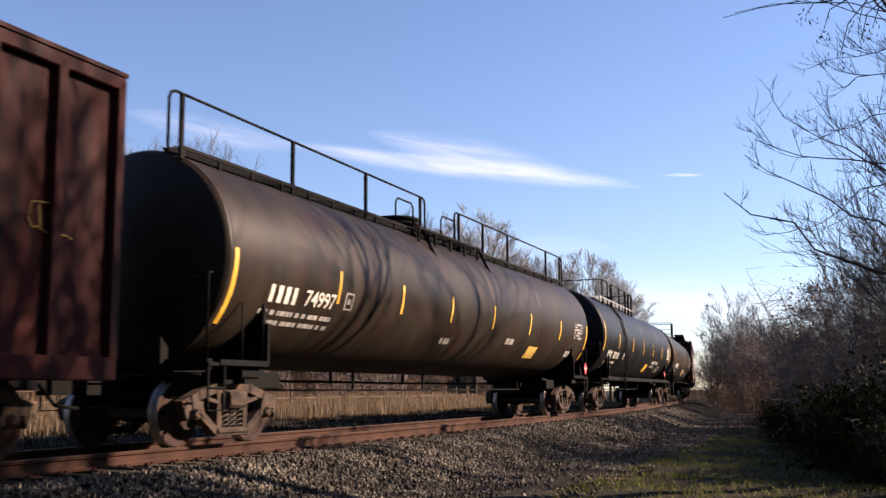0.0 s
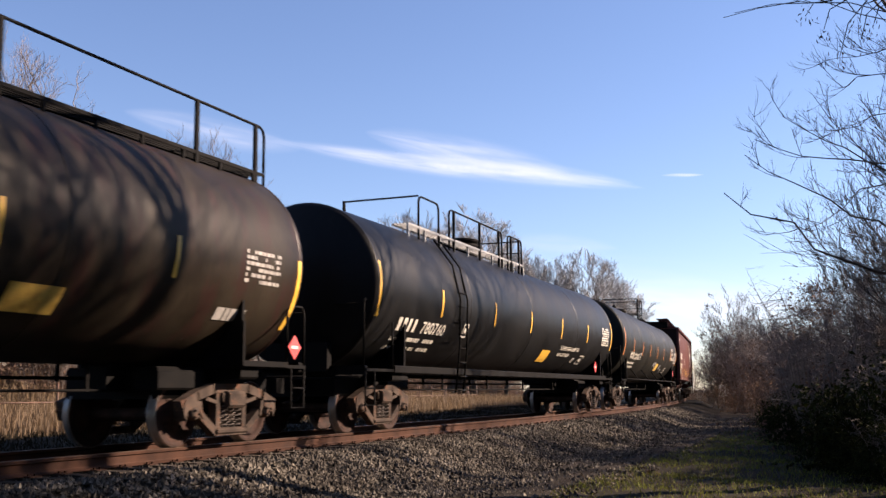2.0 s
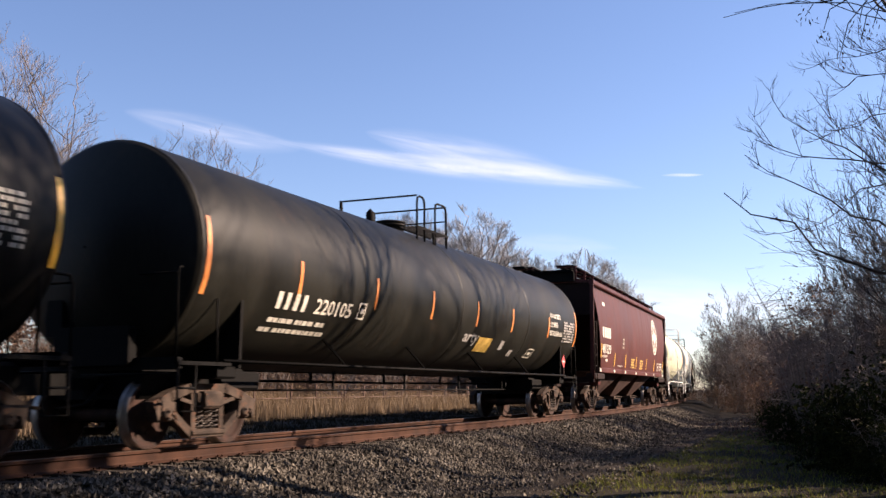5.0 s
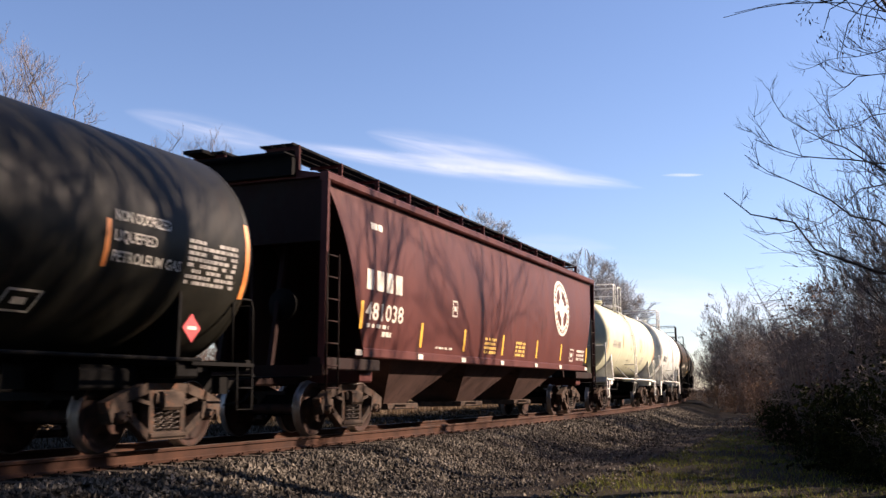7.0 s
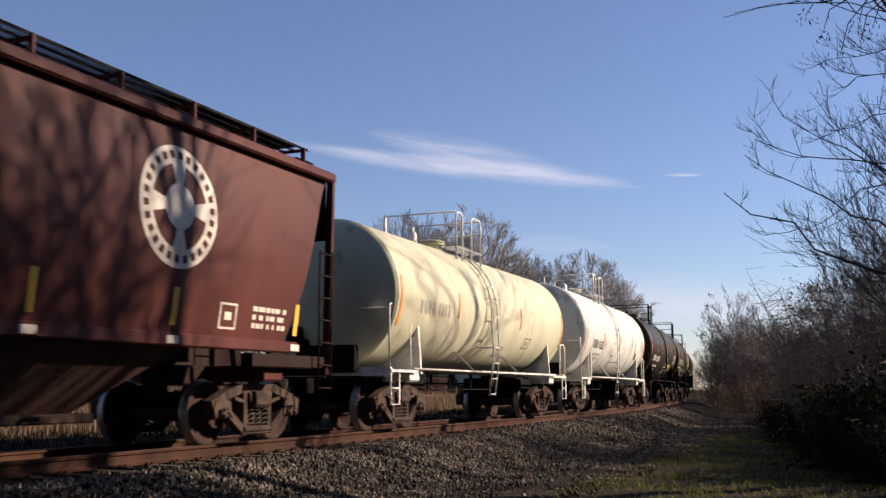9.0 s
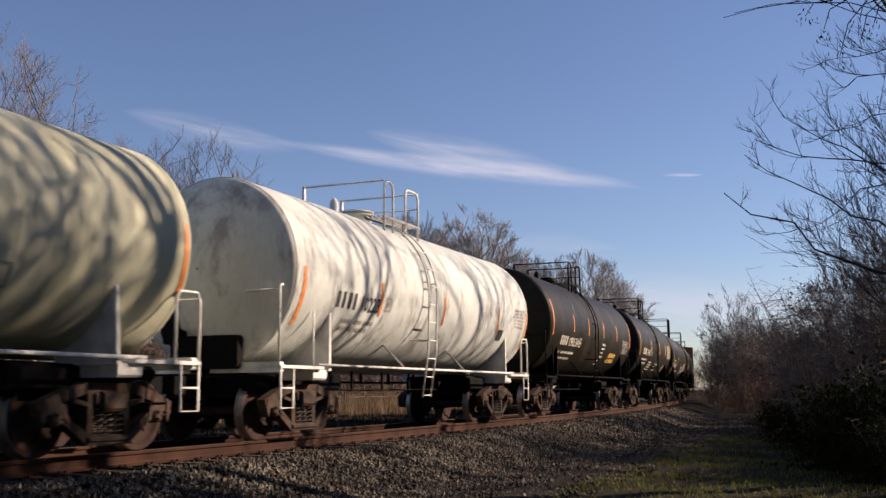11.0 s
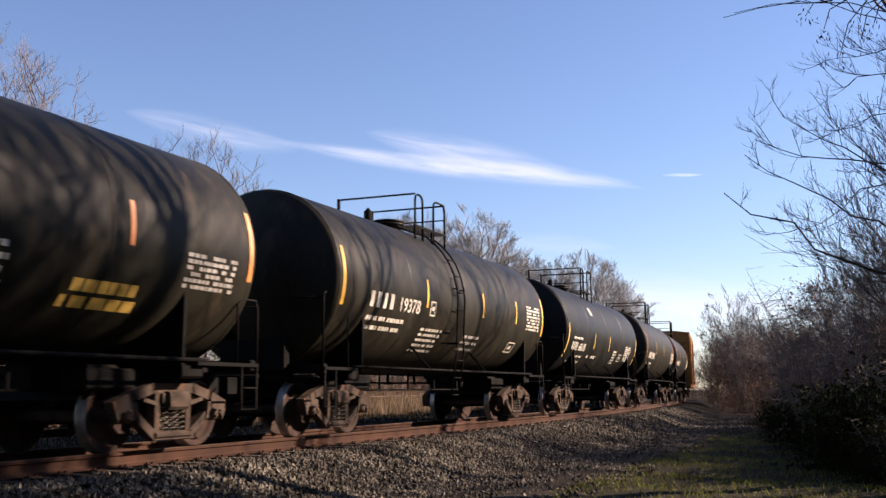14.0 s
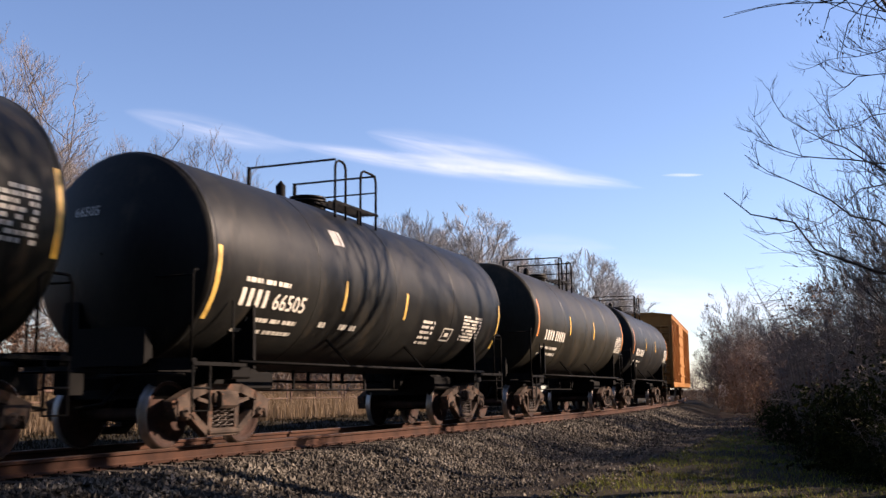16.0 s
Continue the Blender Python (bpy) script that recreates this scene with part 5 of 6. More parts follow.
    for s, z in ((71.52, 2.05), (74.2, 1.82), (76.58, 1.82), (79.2, 1.82), (82.03, 1.82), (84.43, 1.82), (87.4, 1.82)):
        strip_mark(car, sk, X(s), z - 0.23, z + 0.25, 0.11, M_YELLOW)
        m = Mesh()
        m.box(X(s) - 0.12, X(s) + 0.12, -1.535, -1.525, 1.36, 1.46)
        part("sill_label", m, M_WHITE_INK, car)
    small_print(car, sk, [(X(80.2), 1.6 + 0.1 * k, 0.8, 0.06) for k in range(4)] + [(X(77.9), 1.6 + 0.1 * k, 0.8, 0.06) for k in range(4)], M_YELLOW_INK, 2)
    small_print(car, sk, [(X(86.2), 1.65 + 0.12 * k, 0.9, 0.07) for k in range(3)] + [(X(75.0), 1.6, 0.9, 0.04)], M_WHITE_INK, 7)
    stencil_box(car, sk, X(75.75), 2.3, 0.28, 0.34, M_WHITE_INK)
    stencil_box(car, sk, X(85.4), 1.6, 0.4, 0.36, M_WHITE_INK)


# ---------------------------------------------------------------- boxcars
def box_car(label, e0, e1, paint, group, height=4.63, door=False):
    b0, b1 = e0 + 1.9, e1 - 1.9
    mid = (b0 + b1) / 2
    L0, L1 = e0 - mid, e1 - mid
    car = thing("box_car", label, "box car", group)
    CARS.append((car, mid, (b1 - b0) / 2))
    m = Mesh()
    m.box(L0 + 0.06, L1 - 0.06, -1.5, 1.5, 1.05, height - 0.02)
    part("body", m, paint, car)
    m = Mesh()
    m.prism([(-1.62, height), (-0.6, height + 0.12), (0.6, height + 0.12), (1.62, height), (1.62, height - 0.05), (-1.62, height - 0.05)], "x", L0 - 0.02, L1 + 0.02)
    part("roof", m, paint, car)
    for k in (-1, 1):
        lo, hi = min(k * 1.5, k * 1.6), max(k * 1.5, k * 1.6)
        m = Mesh()
        m.box(L0, L1, lo, hi, height - 0.22, height - 0.05, 0.015)
        part("top_chord", m, paint, car)
        m = Mesh()
        m.box(L0, L1, lo, hi, 0.88, 1.15, 0.015)
        part("side_sill", m, paint, car)
        n = int((L1 - L0) / 0.95)
        for i in range(n + 1):
            x = L0 + 0.05 + (L1 - L0 - 0.1) * i / n
            if door and abs(x) < 2.0:
                continue
            m = Mesh()
            m.box(x - 0.06, x + 0.06, lo, hi, 1.1, height - 0.1, 0.012)
            part("side_post", m, paint, car)
        if door:
            for s in (-1, 1):
                m = Mesh()
                m.box(min(0.02 * s, 1.9 * s), max(0.02 * s, 1.9 * s), min(k * 1.5, k * 1.58), max(k * 1.5, k * 1.58), 1.15, height - 0.2)
                for j in range(5):
                    z = 1.5 + j * 0.6
                    m.box(min(0.1 * s, 1.8 * s), max(0.1 * s, 1.8 * s), min(k * 1.56, k * 1.62), max(k * 1.56, k * 1.62), z, z + 0.12, 0.02)
                part("door", m, paint, car)
    for x, s in ((L0, 1), (L1, -1)):
        m = Mesh()
        for j in range(9):
            z = 1.3 + j * 0.35
            m.tube([(x + s * 0.05, -1.4, z), (x + s * 0.05, 1.4, z)], 0.06, 6)
        part("end_ribs", m, paint, car)
        m = Mesh()
        m.box(min(x, x + s * 2.2), max(x, x + s * 2.2), -0.25, 0.25, 0.82, 1.06)
        part("draft_sill", m, M_STEEL_DARK, car)
        m = Mesh()
        for dy in (-1.45, -1.0):
            m.tube([(x - s * 0.06, dy, 0.8), (x - s * 0.06, dy, height - 0.6)], 0.018, 5)
        for j in range(9):
            m.tube([(x - s * 0.06, -1.45, 0.85 + 0.38 * j), (x - s * 0.06, -1.0, 0.85 + 0.38 * j)], 0.014, 5)
        part("end_ladder", m, paint, car)
        coupler(car, x, -s)
    for b in (b0, b1):
        bb = bogie(car, b - mid)
        BOGIES.append((bb, mid, b - mid, (b1 - b0) / 2))
        m = Mesh()
        m.box(b - mid - 0.22, b - mid + 0.22, -1.45, 1.45, 0.86, 1.07)
        part("bolster", m, M_STEEL_DARK, car)
    return car, Skin(curve=lambda z: 1.5), (lambda s: s - mid)


car_a, skin_a, xa_ = box_car("weathered dark red ribbed boxcar with a chalk tag", -13.0, 2.6, M_BOX_RED, "cars of the freight train", 4.55)
for _pts in ([(1.25, 2.62), (1.3, 2.78), (1.55, 2.80), (1.7, 2.74)], [(1.4, 2.76), (1.42, 2.5), (1.62, 2.44), (1.8, 2.48), (1.9, 2.44)], [(1.25, 2.6), (1.3, 2.5), (1.4, 2.52)], [(1.6, 2.76), (1.66, 2.56)]):
    _m = Mesh()
    _m.tube([(xa_(a), -1.507, b) for a, b in _pts], 0.012, 5)
    part("chalk_tag", _m, M_YELLOW_INK, car_a)
brown_tank()
black_tank()
olive_tank()
hopper_car()
cream_tank()
white_tank()
charcoal_tank()
panel_tank()
blue_black_tank()
far_tank("dark olive tank car with white lettering", 163.1, 174.75, M_TANK_CHAR, 21)
far_tank("black tank car with white lettering", 177.4, 188.9, M_TANK_NAVY, 22)
box_car("ochre orange ribbed boxcar with double doors", 191.6, 208.6, M_BOX_ORANGE, "cars of the freight train", 4.75, True)


# ---------------------------------------------------------------- trees and brush
def grow(seed, height, spread, levels, trunk_r, first=0.25, kids=(9, 7, 6, 4), up=0.35, twig=0.008, droop=0.0, lean=(0, 0), reach=1.0):
    """A bare tree: limbs (trunk and first branches) and finer crown, as two meshes."""
    rng = random.Random(seed)
    wood, crown = Mesh(), Mesh()
    wood.fix = crown.fix = False

    def branch(p, d, length, r, level):
        n = 5 if level < 2 else (4 if level == 2 else (3 if level < levels else 2))
        pts, rs = [p.copy()], [r]
        q, dd = p.copy(), d.copy()
        wob = 0.10 if level == 0 else 0.22
        for i in range(n):
            dd = (dd + Vector((rng.gauss(0, wob), rng.gauss(0, wob), rng.gauss(0, wob * 0.6) + (0.10 * up if level else 0) - droop * (level > 1)))).normalized()
            q = q + dd * (length / n)
            pts.append(q.copy())
            rs.append(max(twig * 0.5, r * (1 - 0.75 * (i + 1) / n)))
        (wood if level < 2 else crown).tube(pts, rs, 7 if level == 0 else (5 if level == 1 else 3), cap=False)
        if level >= levels:
            return
        k = kids[level]
        for j in range(k):
            t = first + (1 - first) * (j + rng.uniform(0.1, 0.9)) / k if level == 0 else 0.2 + 0.8 * (j + rng.random()) / k
            i = min(n - 1, int(t * n))
            a = pts[i].lerp(pts[i + 1], t * n - i)
            axis = (pts[i + 1] - pts[i]).normalized()
            az = rng.uniform(0, 2 * math.pi) if level else j * 2.4 + rng.uniform(-0.5, 0.5)
            side = axis.orthogonal().normalized()
            side.rotate(Matrix.Rotation(az, 3, axis))
            open_ = rng.uniform(0.55, 1.05) * spread
            nd = (axis * math.cos(open_) + side * math.sin(open_) + Vector((0, 0, up * 0.4))).normalized()
            rr = max(twig, rs[i] * rng.uniform(0.45, 0.65))
            ll = length * (rng.uniform(0.42, 0.62) if level else rng.uniform(0.38, 0.6) * (1.15 - 0.5 * t) * reach)
            branch(a, nd, ll, rr, level + 1)

    branch(Vector((0, 0, -0.15)), Vector((lean[0], lean[1], 1)).normalized(), height * 0.8, trunk_r, 0)
    return wood, crown


def tree(name, label, at, meshes, category="tree", group="", wood=None, crown_mat=None):
    t = thing(name, label, category, group, at=at)
    part("trunk", meshes[0], wood or M_BARK, t)
    part("crown", meshes[1], crown_mat or M_TWIG, t)
    return t


def at_ground(x, y, turn=0.0, scale=1.0, sink=0.0):
    z = float(ground_height([x], [y])[0])
    return Matrix.Translation((x, y, z - sink)) @ pose(0, 0, 0, 0, 0, turn) @ Matrix.Scale(scale, 4)


def place(t, x, y, turn, scale):
    c = copy_thing(t, at_ground(x, y, turn))
    c.scale = (scale, scale, scale)
    return c


def foliage(seed, n, radius, height, size, hollow=0.55):
    """Many small folded leaves in an uneven rounded mass of clumps."""
    rng = np.random.default_rng(seed)
    clumps = rng.normal(0, 1, (max(8, n // 130), 3))
    clumps /= np.linalg.norm(clumps, axis=1)[:, None]
    clumps *= rng.uniform(hollow, 1.0, (len(clumps), 1))
    low = rng.random(len(clumps)) < 0.45
    flat = clumps[:, :2] / np.linalg.norm(clumps[:, :2], axis=1)[:, None]
    clumps[low, :2] = flat[low] * rng.uniform(0.45, 0.95, (low.sum(), 1))
    clumps[low, 2] = rng.uniform(-1.0, -0.2, low.sum())
    c = clumps[rng.integers(0, len(clumps), n)] + rng.normal(0, 0.16, (n, 3))
    c = c * np.array([radius, radius, height / 2]) + np.array([0, 0, height * 0.5])
    c[:, 2] = np.maximum(c[:, 2], 0.03)
    a, b = rng.normal(0, 1, (n, 3)), rng.normal(0, 1, (n, 3))
    a /= np.linalg.norm(a, axis=1)[:, None]
    b -= a * np.sum(a * b, 1)[:, None]
    b /= np.linalg.norm(b, axis=1)[:, None]
    s = size * rng.uniform(0.5, 1.4, (n, 1))
    nrm = np.cross(a, b) * s * 0.25
    v = np.stack([c - a * s, c + b * s * 0.45 + nrm, c + a * s, c - b * s * 0.45 + nrm], 1).reshape(-1, 3)
    k = np.arange(n)[:, None] * 4
    m = Mesh()
    m.v = [tuple(p) for p in v.tolist()]
    m.f = [tuple(q) for q in np.concatenate([k + np.array([[0, 1, 2]]), k + np.array([[0, 2, 3]])]).tolist()]
    m.mi, m.smooth, m.fix = [0] * len(m.f), [False] * len(m.f), False
    return m


def shrub(label, seed, at, radius, height, leaf, n, size, stems=26, levels=2):
    """Many stems from one root with a mass of small leaves."""
    rng = random.Random(seed)
    t = thing("bush", label, "bush", "brush beside the lane", at=at)
    m = Mesh()
    m.fix = False
    for i in range(stems):
        a, o = rng.uniform(0, 6.28), rng.uniform(0.1, 0.9)
        p = Vector((0.25 * radius * math.cos(a), 0.25 * radius * math.sin(a), -0.05))
        e = Vector((radius * o * math.cos(a), radius * o * math.sin(a), height * rng.uniform(0.6, 1.1)))
        mid = p.lerp(e, 0.5) + Vector((rng.uniform(-0.2, 0.2), rng.uniform(-0.2, 0.2), 0.18 * height))
        r = rng.uniform(0.012, 0.026)
        m.tube([p, p.lerp(mid, 0.5), mid, e], [r, r * 0.8, r * 0.6, r * 0.25], 4, cap=False)
        for j in range(9):
            b = mid.lerp(e, rng.random()) if rng.random() < 0.7 else p.lerp(mid, rng.uniform(0.4, 1))
            d = Vector((rng.gauss(0, 1), rng.gauss(0, 1), rng.uniform(-0.1, 1.0))).normalized() * rng.uniform(0.3, 0.9) * height * 0.28
            m.tube([b, b + d * 0.5 + Vector((0, 0, 0.03)), b + d], [r * 0.45, r * 0.3, r * 0.15], 3, cap=False)
            for k in range(3):
                c = b + d * rng.uniform(0.3, 1)
                d2 = Vector((rng.gauss(0, 1), rng.gauss(0, 1), rng.gauss(0.3, 0.6))).normalized() * 0.12 * height
                m.tube([c, c + d2], [r * 0.2, r * 0.1], 3, cap=False)
    part("brushwood", m, M_BRUSH, t)
    if n:
        part("foliage", foliage(seed, n, radius, height, size), leaf, t)
    return t


def fan_tree(seed, height, radius, base=0.28, limbs=12, kids=(7, 6, 3), twig=0.012, trunk_r=0.2, rise=0.35):
    """A bare tree whose limbs fan out from a short trunk into a rounded crown of fine twigs."""
    rng = random.Random(seed)
    wood, crown = Mesh(), Mesh()
    wood.fix = crown.fix = False
    zc, half = height * (1 + base * 0.9) / 2, height * (1 - base * 0.9) / 2
    wood.tube([(0, 0, -0.3), (0.02 * height * rng.uniform(-1, 1), 0, height * base * 0.6), (0, 0, height * base), (0, 0, height * 0.55)],
              [trunk_r, trunk_r * 0.85, trunk_r * 0.7, trunk_r * 0.3], 7)

    def arc(a, e, r0, r1, mesh, n, bow):
        d = e - a
        w = d.length * 0.07
        pts = [a]
        for i in range(1, n):
            k = i / n
            pts.append(a + d * k + Vector((rng.gauss(0, w), rng.gauss(0, w), rng.gauss(0, w * 0.5) - bow * d.length * 4 * k * (1 - k))))
        pts.append(e)
        mesh.tube(pts, [r0 + (r1 - r0) * i / n for i in range(n + 1)], 5 if mesh is wood else 3, cap=False)
        return pts

    def split(pts, level, r, size):
        if level >= len(kids):
            return
        for j in range(kids[level]):
            k = 0.3 + 0.7 * (j + rng.random()) / kids[level]
            i = min(len(pts) - 2, int(k * (len(pts) - 1)))
            a = pts[i].lerp(pts[i + 1], k * (len(pts) - 1) - i)
            out = Vector((a.x / radius, a.y / radius, (a.z - zc) / half + rise))
            out = out.normalized() if out.length > 1e-3 else Vector((0, 0, 1))
            d = (out + Vector((rng.gauss(0, 0.55), rng.gauss(0, 0.55), rng.gauss(0.15, 0.4)))).normalized()
            e = a + d * size * rng.uniform(0.55, 1.15)
            q = Vector((e.x / radius, e.y / radius, (e.z - zc) / half))
            if q.length > 1.05:
                e = a.lerp(e, 0.5)
            sub = arc(a, e, r * 0.55, max(twig * 0.45, r * 0.2), crown, 3 if level < 2 else 2, 0.05)
            split(sub, level + 1, max(twig, r * 0.45), size * 0.55)

    for j in range(limbs):
        az = j * 2.4 + rng.uniform(-0.4, 0.4)
        el = math.asin(min(0.98, max(-0.25, -0.25 + 1.25 * (j + rng.random()) / limbs)))
        k = rng.uniform(0.82, 1.0)
        e = Vector((radius * k * math.cos(el) * math.cos(az), radius * k * math.cos(el) * math.sin(az), zc + half * k * math.sin(el)))
        a = Vector((0, 0, height * base * rng.uniform(0.7, 1.35)))
        pts = arc(a, e, trunk_r * 0.5, trunk_r * 0.1, wood, 6, 0.10)
        split(pts, 0, trunk_r * 0.28, radius * 0.62)
    return wood, crown


def arching_tree(at):
    """A bare tree by the lane: long limbs reach out over it and carry upturned twigs."""
    rng = random.Random(61)
    t = thing("tree", "bare tree with long arching limbs over the lane", "tree", "bare trees beside the lane", at=at)
    wood, crown = Mesh(), Mesh()
    wood.fix = crown.fix = False
    wood.tube([(0, 0, -0.2), (0.05, 0, 1.2), (-0.05, 0.1, 2.6), (0.1, 0, 4.2), (0.0, 0.1, 6.0), (0.2, 0, 7.6)], [0.13, 0.11, 0.09, 0.07, 0.045, 0.015], 8)

    def twig(a, d, length, r, level):
        pts, q = [a], a
        n = 4
        for i in range(n):
            d = (d + Vector((rng.gauss(0, 0.13), rng.gauss(0, 0.13), 0.12 + rng.gauss(0, 0.08)))).normalized()
            q = q + d * length / n
            pts.append(q)
        crown.tube(pts, [r * (1 - 0.8 * i / n) for i in range(n + 1)], 3, cap=False)
        if level < 2:
            for j in range(3 if level else 5):
                i = rng.randrange(1, n)
                nd = (d + Vector((rng.gauss(0, 0.6), rng.gauss(0, 0.6), rng.gauss(0.1, 0.4)))).normalized()
                twig(pts[i], nd, length * rng.uniform(0.35, 0.6), r * 0.6, level + 1)

    # height on the trunk, reach towards the lane, shift along it, height of the tip, sag, thickness
    for z0, reach, dy, z1, sag, r in ((2.55, 2.62, 0.0, 3.52, 0.26, 0.030), (2.3, 2.30, 0.3, 3.98, -0.10, 0.022), (3.75, 1.95, -0.2, 3.10, -0.16, 0.020), (3.9, 2.22, 0.2, 4.12, 0.16, 0.018),
                                      (3.3, 1.85, 0.4, 4.42, 0.05, 0.020), (4.9, 1.60, -0.3, 4.48, -0.05, 0.014), (2.9, 1.62, 0.1, 4.55, 0.15, 0.018), (4.6, 1.45, 0.5, 4.20, 0.0, 0.014),
                                      (2.2, 1.55, -0.4, 3.3, 0.10, 0.016), (1.9, 1.35, 0.2, 2.7, 0.10, 0.016), (5.2, 1.5, 0.0, 4.9, 0.0, 0.014), (3.1, 1.4, -0.5, 3.6, 0.1, 0.016),
                                      (4.4, -1.6, 0.3, 5.6, 0.1, 0.02), (5.3, 0.4, 1.6, 6.6, 0.1, 0.02), (5.0, 0.3, -1.5, 6.2, 0.1, 0.02), (5.8, 1.0, 0.4, 7.4, 0.1, 0.018)):
        a, e = Vector((0, 0.05, z0)), Vector((-reach, dy, z1))
        n = 9
        pts = []
        for i in range(n + 1):
            k = i / n
            w = 0.035 if 0 < i < n else 0
            pts.append(a.lerp(e, k) + Vector((0, 0, -sag * 4 * k * (1 - k))) + Vector((rng.gauss(0, w), rng.gauss(0, w), rng.gauss(0, w))))
        wood.tube(pts, [r * 0.75 * (1 - 0.8 * i / n) for i in range(n + 1)], 6, cap=False)
        for j in range(10):
            i = 2 + j * (n - 2) // 10
            k = rng.random()
            b = pts[i].lerp(pts[i + 1], k)
            d = (e - a).normalized() * 0.8 + Vector((rng.gauss(0, 0.35), rng.gauss(0, 0.6), rng.gauss(0.25, 0.5)))
            twig(b, d.normalized(), rng.uniform(0.25, 0.75) * (1.15 - 0.5 * i / n), 0.0052, 0)
    part("trunk", wood, M_TWIG, t)
    part("crown", crown, M_TWIG, t)
    return t


def plant_trees():
    rng = random.Random(17)
    # trees beyond the track
    far = "bare trees beyond the track"
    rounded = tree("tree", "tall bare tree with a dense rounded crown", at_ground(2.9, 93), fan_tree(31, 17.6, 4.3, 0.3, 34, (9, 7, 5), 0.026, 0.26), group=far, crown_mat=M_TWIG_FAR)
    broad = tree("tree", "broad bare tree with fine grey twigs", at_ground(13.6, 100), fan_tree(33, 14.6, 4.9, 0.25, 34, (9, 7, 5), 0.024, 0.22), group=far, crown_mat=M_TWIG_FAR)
    open_tree = tree("tree", "thin bare tree with sparse open branches", at_ground(-15.0, 33), fan_tree(32, 12.6, 3.6, 0.3, 30, (8, 6, 4), 0.008, 0.13, 0.6), group=far, crown_mat=M_BRUSH)
    for src, x, y, turn, k in (
            (open_tree, -17.4, 35.5, 200, 1.0), (open_tree, -12.2, 38, 80, 0.84), (open_tree, -9.8, 39.5, 310, 0.87), (open_tree, -14.2, 41, 20, 0.84),
            (broad, -3.2, 80, 45, 1.0), (broad, -9.5, 80, 145, 0.85), (rounded, -1.0, 96, 140, 0.93), (rounded, 6.0, 100, 220, 0.88), (broad, 8.8, 99, 260, 0.95),
            (broad, 17.6, 108, 90, 0.86), (broad, -22, 52, 30, 0.85), (rounded, -30, 62, 70, 0.9)):
        place(src, x, y, turn, k)
    # brush and trees on the camera's side
    near = "bare trees beside the lane"
    arching_tree(at_ground(5.45, 10.0))
    slim = tree("tree", "slender bare tree beside the lane", at_ground(9.6, 20.5), grow(42, 7.2, 0.6, 4, 0.06, 0.15, (10, 6, 5, 3), 0.55, 0.007), group=near)
    stout = tree("tree", "stout bare tree with forked limbs", at_ground(11.5, 16.4), grow(43, 15, 0.6, 3, 0.15, 0.34, (7, 5, 5), 0.5, 0.016, reach=1.3), group=near)
    thicket = tree("tree", "low bushy tree with a dense rounded grey crown", at_ground(15.6, 37.5), fan_tree(63, 6.2, 2.7, 0.12, 30, (8, 7, 4), 0.012, 0.10, 0.2), group=near, crown_mat=M_BRUSH)
    upright = tree("tree", "upright bare tree with fine brown twigs", at_ground(21.0, 74), fan_tree(64, 9.0, 2.3, 0.15, 20, (7, 6, 4), 0.014, 0.09, 0.9), group=near, crown_mat=M_BRUSH)
    for src, x, y, turn, k in (
            (thicket, 17.6, 36, 120, 1.05), (thicket, 9.8, 12.6, 10, 1.1), (thicket, 10.6, 9.8, 260, 1.15), (thicket, 13.2, 25.4, 150, 1.0), (thicket, 16.0, 30.6, 330, 0.95), (thicket, 14.6, 28, 220, 0.8), (thicket, 20.4, 40, 40, 1.1), (thicket, 12.6, 24, 80, 0.75),
            (upright, 22.6, 78, 120, 0.9), (upright, 21.4, 80, 250, 0.72), (upright, 23.6, 74, 310, 0.8), (upright, 24.0, 82, 80, 0.85),
            (slim, 13.4, 31, 20, 0.85), (slim, 15.8, 40, 40, 0.9), (slim, 8.9, 17.5, 100, 0.8), (slim, 12.8, 28, 170, 1.0),
            (stout, 11.8, 19.4, 150, 0.95), (stout, 14.9, 25.6, 60, 1.05), (stout, 16.2, 14.2, 40, 1.1), (stout, 11.9, 17.9, 250, 1.5), (stout, 10.9, 15.1, 20, 1.15)):
        place(src, x, y, turn, k)
    # unseen oaks with withered leaves: some shade the track, those behind only dim skylight
    oak = tree("tree", "unseen oak with withered brown leaves, added for shade", at_ground(11.2, 12.4), grow(44, 13, 0.8, 3, 0.2, 0.22, (9, 7, 6), 0.5, 0.012, reach=1.2), group=near)
    fol = foliage(45, 18500, 3.6, 9.0, 0.085, 0.2)
    fol.v = [(p[0], p[1], p[2] + 3.2) for p in fol.v]
    part("foliage", fol, M_DEADLEAF, oak)
    for x, y, turn, k in ((10.9, 9.0, 80, 0.95), (13.0, 11.0, 190, 1.1), (18.0, 9.0, 300, 1.2), (7.0, -6.5, 120, 1.1), (12.0, -2.0, 30, 1.15), (2.5, -10.0, 260, 1.2), (17.0, -9.0, 60, 1.2), (9.0, -14.0, 10, 1.3), (-3.5, -17.0, 150, 1.2), (22.0, -2.0, 220, 1.3), (3.5, -21.0, 310, 1.4), (-9.5, -27.0, 90, 1.4)):
        place(oak, x, y, turn, k)
    # overhanging twig with withered seed clusters
    b = thing("overhanging_branch", "drooping twig with withered brown seed clusters", "branch")
    m, leaf = Mesh(), Mesh()
    m.fix = leaf.fix = False
    base = Vector((4.6, 8.0, 4.0))
    tips = [(3.08, 8.2, 3.84), (3.19, 8.1, 3.68), (3.45, 8.0, 3.72), (3.37, 8.25, 3.5), (3.6, 8.1, 3.7), (3.81, 8.0, 3.7), (3.18, 7.9, 3.96), (3.5, 8.1, 3.6), (3.94, 8.1, 3.78)]
